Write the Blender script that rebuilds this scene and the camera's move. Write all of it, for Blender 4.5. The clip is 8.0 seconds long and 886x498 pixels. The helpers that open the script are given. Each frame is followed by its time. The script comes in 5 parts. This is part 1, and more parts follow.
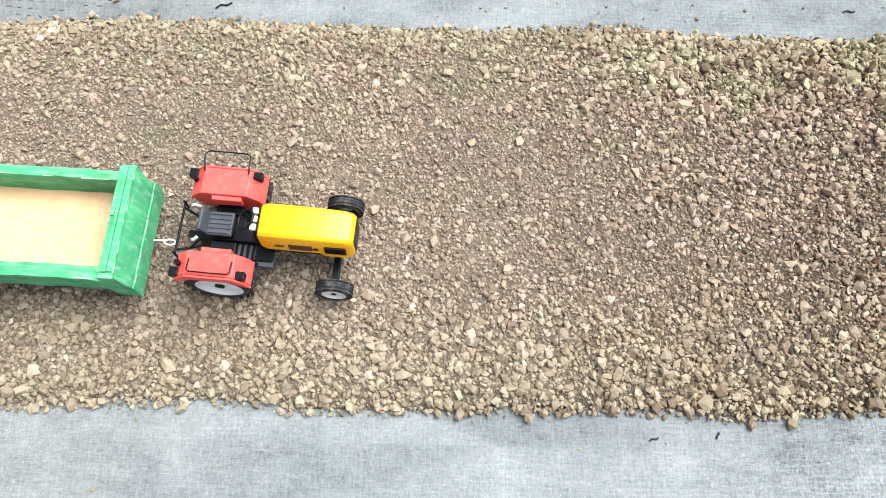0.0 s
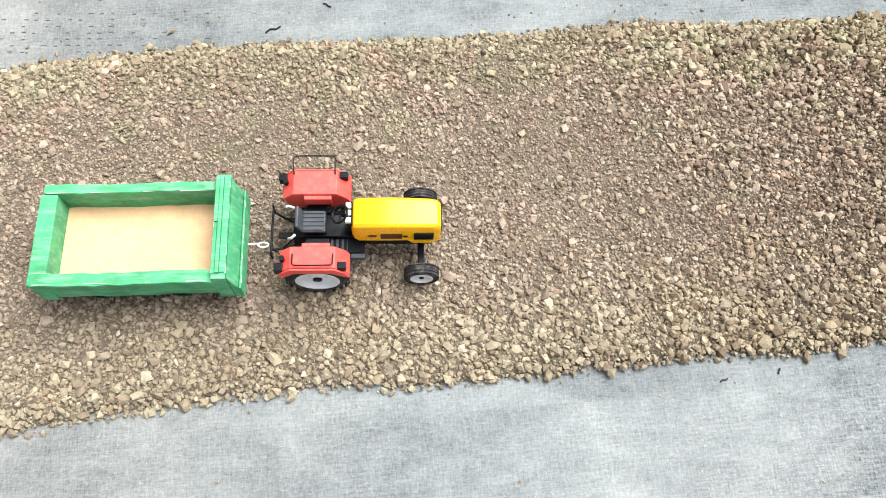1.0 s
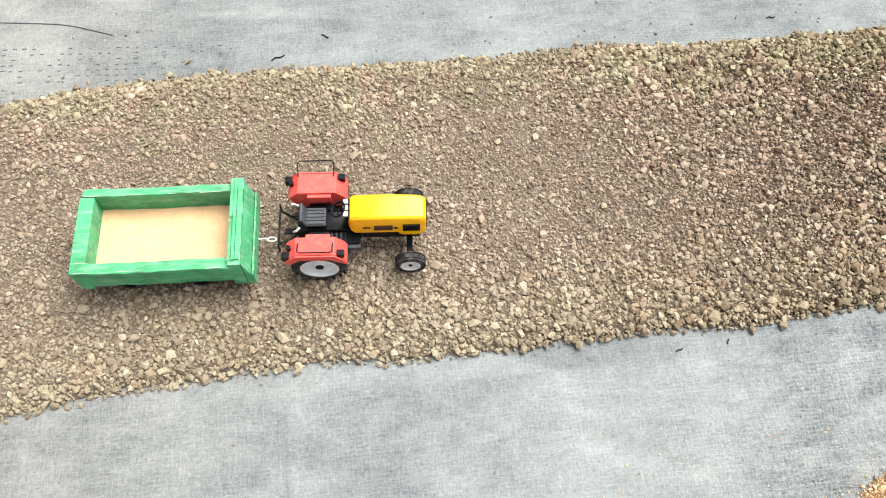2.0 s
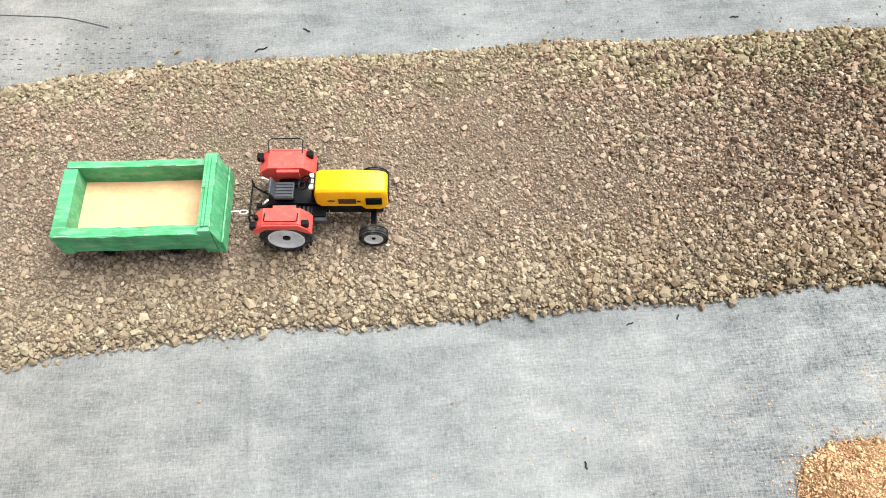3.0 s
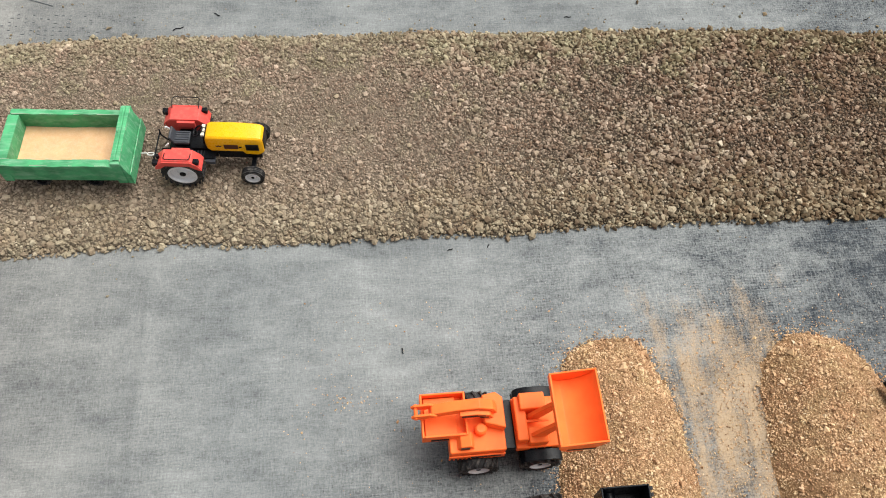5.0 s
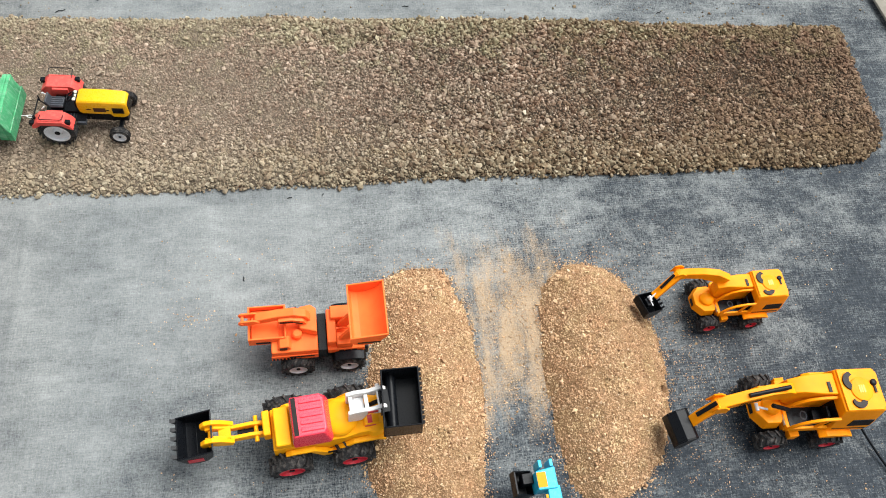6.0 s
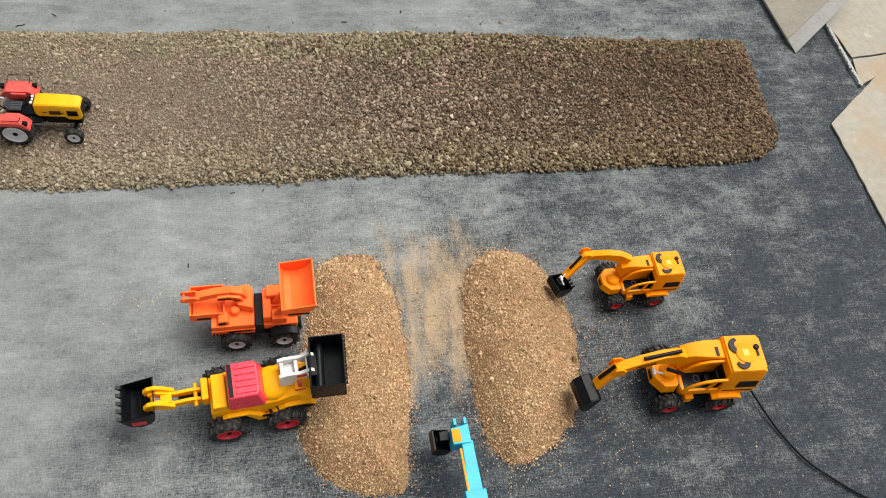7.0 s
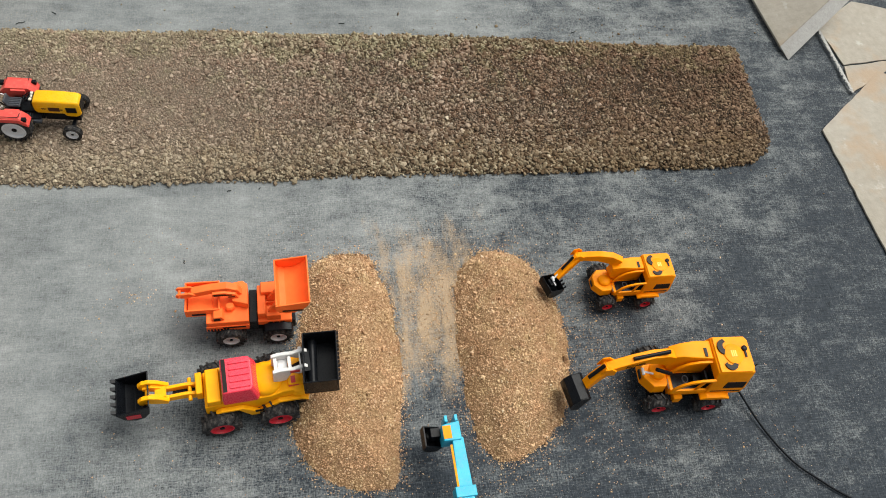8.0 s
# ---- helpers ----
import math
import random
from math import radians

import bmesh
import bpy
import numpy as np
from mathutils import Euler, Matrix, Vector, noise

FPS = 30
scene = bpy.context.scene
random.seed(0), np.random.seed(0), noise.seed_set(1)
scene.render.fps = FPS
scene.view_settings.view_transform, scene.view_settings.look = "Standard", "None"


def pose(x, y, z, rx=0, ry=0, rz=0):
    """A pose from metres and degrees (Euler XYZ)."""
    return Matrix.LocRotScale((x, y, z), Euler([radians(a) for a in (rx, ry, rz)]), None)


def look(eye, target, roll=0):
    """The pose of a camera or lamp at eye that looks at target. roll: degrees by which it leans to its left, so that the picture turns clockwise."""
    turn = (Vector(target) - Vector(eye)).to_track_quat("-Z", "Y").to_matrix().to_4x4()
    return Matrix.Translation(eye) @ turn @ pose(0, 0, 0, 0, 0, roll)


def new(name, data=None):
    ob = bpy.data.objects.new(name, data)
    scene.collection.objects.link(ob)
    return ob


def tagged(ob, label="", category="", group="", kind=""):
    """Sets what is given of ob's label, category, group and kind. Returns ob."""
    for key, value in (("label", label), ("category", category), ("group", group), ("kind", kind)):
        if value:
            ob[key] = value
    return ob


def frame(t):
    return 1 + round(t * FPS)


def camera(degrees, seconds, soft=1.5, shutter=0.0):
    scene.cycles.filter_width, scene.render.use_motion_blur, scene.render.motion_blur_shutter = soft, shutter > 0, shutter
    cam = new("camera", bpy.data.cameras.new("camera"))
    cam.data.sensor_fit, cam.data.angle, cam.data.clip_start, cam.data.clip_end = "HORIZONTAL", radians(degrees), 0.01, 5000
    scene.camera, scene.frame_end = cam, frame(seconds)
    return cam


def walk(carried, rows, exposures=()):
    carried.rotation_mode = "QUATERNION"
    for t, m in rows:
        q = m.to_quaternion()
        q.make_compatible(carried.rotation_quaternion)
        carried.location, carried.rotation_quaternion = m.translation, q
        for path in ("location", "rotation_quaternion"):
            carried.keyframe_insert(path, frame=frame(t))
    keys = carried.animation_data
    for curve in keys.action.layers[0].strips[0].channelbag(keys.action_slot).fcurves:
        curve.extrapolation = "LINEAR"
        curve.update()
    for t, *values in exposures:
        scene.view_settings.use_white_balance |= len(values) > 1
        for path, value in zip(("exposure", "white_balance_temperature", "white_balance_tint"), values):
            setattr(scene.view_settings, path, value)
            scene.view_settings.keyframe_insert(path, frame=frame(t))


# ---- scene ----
cam = camera(59.0, 8.0, soft=1.0)
PATH = [
    (0, (-0.0539, -0.0679, 0.6749), (-0.0467, 0.1751, 0.0), 2.82),
    (0.5, (-0.1306, -0.1067, 0.6863), (-0.0997, 0.1647, 0.0), 5.25),
    (1, (-0.1758, -0.1305, 0.7101), (-0.1149, 0.1606, 0.0), 6.77),
    (1.2, (-0.1819, -0.1449, 0.7344), (-0.1081, 0.1641, 0.0), 7.82),
    (2.3, (-0.1551, -0.2529, 0.7958), (-0.0972, 0.1373, 0.0), 2.24),
    (2.5, (-0.1360, -0.2695, 0.8028), (-0.0869, 0.1276, 0.0), 1.16),
    (3, (-0.1130, -0.3046, 0.7953), (-0.0622, 0.1171, 0.0), 2.00),
    (3.5, (-0.1023, -0.3309, 0.8177), (-0.0401, 0.1164, 0.0), 2.75),
    (4, (-0.0954, -0.3758, 0.8303), (-0.0419, 0.0949, 0.0), 2.20),
    (4.5, (-0.1011, -0.4293, 0.8756), (-0.0349, 0.0544, 0.0), 4.27),
    (5, (0.0327, -0.5102, 0.9747), (0.1248, 0.0091, 0.0), 6.50),
    (5.2, (0.0661, -0.5437, 1.0219), (0.1842, -0.0121, 0.0), 8.92),
    (6.3, (0.2227, -0.7665, 1.1708), (0.4408, -0.1320, 0.0), 13.55),
    (6.5, (0.2360, -0.7978, 1.1895), (0.4699, -0.1395, 0.0), 13.89),
    (7, (0.2419, -0.8452, 1.2149), (0.5072, -0.1350, 0.0), 14.55),
    (7.5, (0.2453, -0.8576, 1.2235), (0.5158, -0.1291, 0.0), 14.69),
    (8, (0.2439, -0.8598, 1.2253), (0.5190, -0.1361, 0.0), 15.47),
]
walk(cam, [(t, look(e, a, r)) for t, e, a, r in PATH],
     exposures=[(0.0, 2.10, 5980, 7), (1.2, 2.07, 6250, 7), (2.5, 2.02, 6450, 8), (3.5, 1.86, 6500, 9), (4.5, 1.34, 6700, 9), (5.2, 1.39, 6430, 9), (6.5, 1.65, 6280, 7), (7.0, 1.25, 6570, 7), (7.5, 1.18, 6570, 7), (8.0, 1.15, 6540, 7)])

# ---- world and light: a bright overcast sky ----
world = bpy.data.worlds.new("sky")
scene.world = world
world.use_nodes = True
wn = world.node_tree.nodes
sky = wn.new("ShaderNodeTexSky")
sky.sky_type, sky.sun_disc = "NISHITA", False
sky.sun_elevation, sky.sun_rotation = radians(62), radians(60)
sky.dust_density, sky.air_density = 4.0, 1.0
cloud = wn.new("ShaderNodeHueSaturation")
cloud.inputs["Saturation"].default_value = 0.15
world.node_tree.links.new(sky.outputs[0], cloud.inputs["Color"])
world.node_tree.links.new(cloud.outputs[0], wn["Background"].inputs[0])
wn["Background"].inputs[1].default_value = 0.065
sun_data = bpy.data.lights.new("sun", "SUN")
sun_data.energy, sun_data.angle, sun_data.color = 1.5, radians(50), (1.0, 0.96, 0.9)
sun = new("sun", sun_data)
sun.matrix_world = look((0.9, 0.5, 2.0), (0, 0, 0))


# ---- materials ----
def mat(name, rough=0.5, metal=0.0, spec=0.5):
    m = bpy.data.materials.new(name)
    m.use_nodes = True
    nt = m.node_tree
    b = nt.nodes["Principled BSDF"]
    b.inputs["Roughness"].default_value = rough
    b.inputs["Metallic"].default_value = metal
    b.inputs["Specular IOR Level"].default_value = spec
    return m, nt, b


def node(nt, kind, **sets):
    n = nt.nodes.new("ShaderNode" + kind)
    for key, value in sets.items():
        n.inputs[key.replace("_", " ")].default_value = value
    return n


def noise_node(nt, scale, detail=4.0, rough=0.55, stretch=(1, 1, 1), coords="Object"):
    tc, mp = nt.nodes.new("ShaderNodeTexCoord"), nt.nodes.new("ShaderNodeMapping")
    mp.inputs["Scale"].default_value = stretch
    n = node(nt, "TexNoise", Scale=scale, Detail=detail, Roughness=rough)
    nt.links.new(tc.outputs[coords], mp.inputs[0])
    nt.links.new(mp.outputs[0], n.inputs["Vector"])
    return n


def ramp(nt, source, stops):
    r = nt.nodes.new("ShaderNodeValToRGB")
    while len(r.color_ramp.elements) < len(stops):
        r.color_ramp.elements.new(0.5)
    for e, (p, c) in zip(r.color_ramp.elements, stops):
        e.position, e.color = p, (*c, 1) if len(c) == 3 else (c[0], c[0], c[0], 1)
    nt.links.new(source, r.inputs[0])
    return r


def mix(nt, fac, a, b, kind="MIX"):
    m = nt.nodes.new("ShaderNodeMix")
    m.data_type, m.blend_type = "RGBA", kind
    for key, v in ((0, fac), (6, a), (7, b)):
        if hasattr(v, "is_linked"):
            nt.links.new(v, m.inputs[key])
        else:
            m.inputs[key].default_value = v if key == 0 else (*v, 1)
    return m.outputs[2]


def bump(nt, b, source, strength, distance):
    n = node(nt, "Bump", Strength=strength, Distance=distance)
    nt.links.new(source, n.inputs["Height"])
    if b.inputs["Normal"].is_linked:
        nt.links.new(b.inputs["Normal"].links[0].from_socket, n.inputs["Normal"])
    nt.links.new(n.outputs[0], b.inputs["Normal"])


def painted(name, color, rough=0.4, dust=0.25, dust_color=(0.36, 0.28, 0.2), scratch=0.12, spec=0.28, brush=(1, 1, 1), blotch=(0.86, 1.08)):
    """Coloured plastic or paint with faint blotches, dust and fine scuffs."""
    m, nt, b = mat(name, rough, 0.0, spec)
    big, fine = noise_node(nt, 45, 4), noise_node(nt, 600, 3)
    tone = mix(nt, ramp(nt, big.outputs[0], [(0.3, (0,)), (0.75, (1,))]).outputs[0], [c * blotch[0] for c in color], [min(1, c * blotch[1]) for c in color])
    grime = noise_node(nt, 140, 6, 0.7, brush)
    m1 = nt.nodes.new("ShaderNodeMath")
    m1.operation = "MULTIPLY"
    nt.links.new(ramp(nt, grime.outputs[0], [(0.48, (0,)), (0.72, (1,))]).outputs[0], m1.inputs[0])
    m1.inputs[1].default_value = dust
    nt.links.new(mix(nt, m1.outputs[0], tone, dust_color), b.inputs["Base Color"])
    r = ramp(nt, fine.outputs[0], [(0.3, (max(0.05, rough - scratch),)), (0.7, (min(1, rough + scratch),))])
    nt.links.new(r.outputs[0], b.inputs["Roughness"])
    bump(nt, b, fine.outputs[0], 0.12, 0.0004)
    return m


def stones_mat(name, stops, rough=0.85, scale=900, end_dark=None):
    """Loose grains: every grain has a tone of its own, with mineral speckle."""
    m, nt, b = mat(name, rough, 0.0, 0.3)
    geo = nt.nodes.new("ShaderNodeNewGeometry")
    base = ramp(nt, geo.outputs["Random Per Island"], stops)
    speck = noise_node(nt, scale, 4, 0.7)
    patch = noise_node(nt, 9, 4, 0.6)
    c = mix(nt, 0.75, base.outputs[0], ramp(nt, speck.outputs[0], [(0.25, (0.5, 0.48, 0.45)), (0.7, (1.25, 1.23, 1.2))]).outputs[0], "MULTIPLY")
    c = mix(nt, 0.8, c, ramp(nt, patch.outputs[0], [(0.3, (0.8, 0.74, 0.69)), (0.7, (1.12, 1.1, 1.06))]).outputs[0], "MULTIPLY")
    drift = noise_node(nt, 28, 3, 0.6)
    c = mix(nt, 1.0, c, ramp(nt, drift.outputs[0], [(0.34, (1.04, 0.97, 0.94)), (0.5, (1, 1, 1)), (0.66, (0.96, 1.015, 0.95))]).outputs[0], "MULTIPLY")
    if end_dark:
        # gravel grows darker and browner towards the road's end
        tc, sep, endward = nt.nodes.new("ShaderNodeTexCoord"), nt.nodes.new("ShaderNodeSeparateXYZ"), nt.nodes.new("ShaderNodeMath")
        nt.links.new(tc.outputs["Object"], sep.inputs[0])
        endward.operation = "MULTIPLY_ADD"
        nt.links.new(patch.outputs[0], endward.inputs[0])
        endward.inputs[1].default_value = 0.35
        half = nt.nodes.new("ShaderNodeMath")
        half.operation = "MULTIPLY"
        half.inputs[1].default_value = 0.5
        nt.links.new(sep.outputs[0], half.inputs[0])
        nt.links.new(half.outputs[0], endward.inputs[2])
        lane = nt.nodes.new("ShaderNodeMath")
        lane.operation = "MULTIPLY_ADD"
        nt.links.new(drift.outputs[0], lane.inputs[0])
        lane.inputs[1].default_value = 0.45
        nt.links.new(sep.outputs[1], lane.inputs[2])
        c = mix(nt, 1.0, c, ramp(nt, lane.outputs[0], [(0.27, (0.97, 1.0, 0.93)), (0.36, (1.03, 0.98, 1.01)), (0.52, (1.03, 0.98, 1.01)), (0.6, (0.99, 1.02, 0.93))]).outputs[0], "MULTIPLY")
        # stones away from that end carry a coat of dust that evens them out
        c = mix(nt, ramp(nt, endward.outputs[0], [(0.2, (0.18,)), (0.42, (0,))]).outputs[0], c, (0.272, 0.218, 0.168))
        # the palest stones are darkened least
        stone_shift = nt.nodes.new("ShaderNodeMath")
        stone_shift.operation = "MULTIPLY_ADD"
        nt.links.new(geo.outputs["Random Per Island"], stone_shift.inputs[0])
        stone_shift.inputs[1].default_value = -0.42
        nt.links.new(endward.outputs[0], stone_shift.inputs[2])
        c = mix(nt, 1.0, c, ramp(nt, stone_shift.outputs[0], [(0.05, (1, 1, 1)), (0.41, end_dark)]).outputs[0], "MULTIPLY")
    nt.links.new(c, b.inputs["Base Color"])
    bump(nt, b, speck.outputs[0], 0.5, 0.0006)
    return m


def tarp_mat():
    """Slate-blue woven sheet with threads, pale dust and worn dark patches."""
    m, nt, b = mat("woven_sheet", 0.7, 0.0, 0.1)
    threads_x = noise_node(nt, 1.0, 3, 0.6, (60, 380, 1))
    threads_y = noise_node(nt, 1.0, 3, 0.6, (380, 60, 1))
    big, mid, fine = noise_node(nt, 3.2, 6, 0.6), noise_node(nt, 17, 6, 0.65, (0.55, 1.3, 1)), noise_node(nt, 400, 4, 0.8)
    tc = nt.nodes.new("ShaderNodeTexCoord")
    sep = nt.nodes.new("ShaderNodeSeparateXYZ")
    nt.links.new(tc.outputs["Object"], sep.inputs[0])

    def math_node(op, a, c):
        n = nt.nodes.new("ShaderNodeMath")
        n.operation = op
        for i, v in enumerate((a, c)):
            if hasattr(v, "is_linked"):
                nt.links.new(v, n.inputs[i])
            else:
                n.inputs[i].default_value = v
        return n.outputs[0]

    weave = math_node("ADD", math_node("MULTIPLY", threads_x.outputs[0], 0.5), math_node("MULTIPLY", threads_y.outputs[0], 0.5))
    # the pale cover thins, so the sheet darkens, towards +x and -y
    cover_bias = math_node("ADD", math_node("MULTIPLY", math_node("SUBTRACT", 0.56, sep.outputs[0]), 0.4), math_node("MULTIPLY", math_node("ADD", sep.outputs[1], 0.06), 0.3))
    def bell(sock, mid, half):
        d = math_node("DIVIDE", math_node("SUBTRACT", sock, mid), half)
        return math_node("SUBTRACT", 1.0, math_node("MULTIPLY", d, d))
    # less pale cover, so a darker sheet, between the heaps
    heap_strip = math_node("MAXIMUM", math_node("MINIMUM", bell(sep.outputs[0], 0.53, 0.42), bell(sep.outputs[1], -0.52, 0.24)), 0.0)
    cover_bias = math_node("SUBTRACT", math_node("MINIMUM", cover_bias, 0.185), math_node("MULTIPLY", heap_strip, 0.15))
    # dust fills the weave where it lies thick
    thin = math_node("MINIMUM", math_node("MAXIMUM", math_node("SUBTRACT", 1.1, math_node("MULTIPLY", cover_bias, 3.4)), 0.38), 1.0)
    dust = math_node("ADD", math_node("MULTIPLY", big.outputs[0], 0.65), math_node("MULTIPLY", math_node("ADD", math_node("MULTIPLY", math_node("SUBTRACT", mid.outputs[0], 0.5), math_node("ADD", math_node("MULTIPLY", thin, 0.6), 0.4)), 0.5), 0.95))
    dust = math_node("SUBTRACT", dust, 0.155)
    dust = math_node("ADD", dust, cover_bias)
    fine_x = noise_node(nt, 1.0, 2, 0.6, (160, 900, 1))
    fine_y = noise_node(nt, 1.0, 2, 0.6, (900, 160, 1))
    hatch_x = noise_node(nt, 1.0, 4, 0.65, (22, 170, 1))
    hatch_y = noise_node(nt, 1.0, 4, 0.65, (170, 22, 1))
    dashes = math_node("MAXIMUM", threads_x.outputs[0], threads_y.outputs[0])
    hatch = math_node("MAXIMUM", hatch_x.outputs[0], hatch_y.outputs[0])
    scuff = noise_node(nt, 1.0, 8, 0.72, (26, 52, 1))
    worn = noise_node(nt, 1.0, 5, 0.6, (9, 4, 1))
    # rows of the weave, seen here and there
    rows_seen = ramp(nt, noise_node(nt, 11, 4, 0.6).outputs[0], [(0.42, (0,)), (0.62, (1,))]).outputs[0]
    wefts = []
    for way, amount in (("Y", 0.15), ("X", 0.09)):
        w = node(nt, "TexWave", Scale=72, Distortion=4.0, Detail=3, Detail_Scale=1.5)
        w.bands_direction = way
        nt.links.new(tc.outputs["Object"], w.inputs["Vector"])
        wefts.append(math_node("MULTIPLY", math_node("SUBTRACT", w.outputs["Fac"], 0.5), amount))
    rows = math_node("MULTIPLY", math_node("ADD", wefts[0], wefts[1]), rows_seen)
    detail = math_node("MULTIPLY", math_node("SUBTRACT", dashes, 0.56), 0.6)
    detail = math_node("ADD", detail, math_node("MULTIPLY", math_node("SUBTRACT", fine.outputs[0], 0.5), 0.7))
    detail = math_node("ADD", detail, math_node("MULTIPLY", math_node("SUBTRACT", math_node("ADD", fine_x.outputs[0], fine_y.outputs[0]), 1.0), 0.9))
    detail = math_node("ADD", detail, math_node("MULTIPLY", math_node("SUBTRACT", hatch, 0.56), 0.65))
    detail = math_node("ADD", detail, math_node("MULTIPLY", math_node("SUBTRACT", scuff.outputs[0], 0.5), 0.85))
    detail = math_node("ADD", detail, math_node("MULTIPLY", math_node("SUBTRACT", worn.outputs[0], 0.5), 0.85))
    detail = math_node("ADD", detail, rows)
    dust = math_node("ADD", dust, math_node("MULTIPLY", detail, thin))
    cover = ramp(nt, math_node("MULTIPLY", dust, 0.7), [(0.225, (0,)), (0.86, (1,))])
    cloth = mix(nt, ramp(nt, weave, [(0.35, (0,)), (0.65, (1,))]).outputs[0], (0.008, 0.0115, 0.016), (0.042, 0.052, 0.064))
    settled = mix(nt, ramp(nt, math_node("ADD", math_node("MULTIPLY", sep.outputs[0], 0.5), 0.5), [(0.2, (0,)), (0.42, (1,))]).outputs[0], (0.315, 0.31, 0.288), (0.299, 0.314, 0.309))
    c = mix(nt, cover.outputs[0], cloth, settled)
    specks = ramp(nt, fine.outputs[0], [(0.6, (0,)), (0.7, (1,))])
    c = mix(nt, math_node("MULTIPLY", specks.outputs[0], ramp(nt, noise_node(nt, 6, 3, 0.6).outputs[0], [(0.42, (0.25,)), (0.64, (0.9,))]).outputs[0]), c, (0.38, 0.375, 0.35))
    # tan film of sand trodden in between the heaps
    film = math_node("MINIMUM", bell(sep.outputs[0], 0.482, 0.1), bell(sep.outputs[1], -0.25, 0.17))
    streak = noise_node(nt, 1.0, 5, 0.65, (34, 9, 1))
    film = math_node("ADD", math_node("MULTIPLY", film, 0.3), math_node("ADD", math_node("MULTIPLY", streak.outputs[0], 1.15), math_node("MULTIPLY", fine.outputs[0], 0.9)))
    film = math_node("MULTIPLY", ramp(nt, math_node("MULTIPLY", film, 0.5), [(0.53, (0,)), (0.7, (1,))]).outputs[0], 0.75)
    c = mix(nt, film, c, (0.42, 0.3, 0.18))
    nt.links.new(c, b.inputs["Base Color"])
    nt.links.new(ramp(nt, cover.outputs[0], [(0, (0.6,)), (1, (0.85,))]).outputs[0], b.inputs["Roughness"])
    bump(nt, b, weave, 0.5, 0.0012)
    bump(nt, b, fine.outputs[0], 0.25, 0.0008)
    return m


GREEN = painted("green_painted_board", (0.066, 0.33, 0.142), 0.6, 0.7, (0.27, 0.45, 0.32), brush=(0.25, 1.6, 0.6), blotch=(0.62, 1.25))
WORN = painted("bare_worn_card", (0.42, 0.5, 0.38), 0.7, 0.4)
BED = painted("varnished_orange_card", (0.66, 0.41, 0.225), 0.25, 0.35, (0.66, 0.515, 0.375))
RED = painted("red_plastic", (0.68, 0.075, 0.062), 0.4, 0.22)
HOOD = painted("yellow_paint", (0.86, 0.42, 0.0), 0.3, 0.06, spec=0.4)
YELLOW = painted("yellow_orange_plastic", (1.0, 0.305, 0.0), 0.42, 0.03, spec=0.12)
LEMON = painted("golden_yellow_plastic", (1.0, 0.415, 0.005), 0.4, 0.03, spec=0.12)
ORANGE = painted("orange_plastic", (1.0, 0.172, 0.036), 0.42, 0.03, spec=0.12)
CRIMSON = painted("crimson_plastic", (0.82, 0.04, 0.075), 0.28, 0.05, spec=0.4)
WHITE = painted("white_plastic", (0.75, 0.74, 0.72), 0.35, 0.2)
BLUE = painted("sky_blue_plastic", (0.03, 0.42, 0.6), 0.35, 0.15)
BLACK = painted("black_plastic", (0.005, 0.006, 0.008), 0.32, 0.05, (0.07, 0.06, 0.05), spec=0.13)
RUBBER = painted("black_rubber", (0.02, 0.02, 0.021), 0.75, 0.55, (0.19, 0.17, 0.15), spec=0.2)
GLASSY = painted("dark_window_sticker", (0.012, 0.009, 0.008), 0.4, 0.03, spec=0.15)
VENT = painted("dark_brown_sticker", (0.07, 0.022, 0.01), 0.4, 0.05, spec=0.2)
HUBRED = painted("dark_red_plastic", (0.6, 0.02, 0.04), 0.4, 0.2)
SILVER = painted("silver_plastic", (0.68, 0.68, 0.69), 0.3, 0.2, (0.5, 0.47, 0.43))
STITCH = painted("slate_thread", (0.1, 0.11, 0.12), 0.7, 0.4, (0.2, 0.21, 0.21))
STICKER = painted("pale_sticker", (0.62, 0.6, 0.5), 0.4, 0.2)
LIME = painted("yellow_green_sticker", (0.62, 0.62, 0.08), 0.4, 0.15)
GREY = painted("dusty_grey_plastic", (0.045, 0.05, 0.06), 0.45, 0.35, (0.16, 0.15, 0.14))
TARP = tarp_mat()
GRAVEL = stones_mat("crushed_stone", [(0.0, (0.155, 0.119, 0.089)), (0.2, (0.238, 0.189, 0.143)), (0.4, (0.25, 0.212, 0.161)), (0.6, (0.308, 0.254, 0.194)), (0.8, (0.32, 0.28, 0.216)), (0.95, (0.369, 0.315, 0.243)), (1.0, (0.504, 0.450, 0.369))], end_dark=(0.6, 0.51, 0.43))
# fines lie in the gaps and end darker than the stones
GRIT = stones_mat("crushed_fines", [(0.0, (0.125, 0.096, 0.07)), (0.5, (0.22, 0.182, 0.138)), (1.0, (0.3, 0.26, 0.2))], end_dark=(0.28, 0.235, 0.195))
SAND = stones_mat("coarse_sand", [(0.0, (0.23, 0.134, 0.074)), (0.2, (0.42, 0.27, 0.157)), (0.5, (0.57, 0.392, 0.235)), (0.95, (0.68, 0.49, 0.312)), (1.0, (0.72, 0.6, 0.45))], scale=1800)


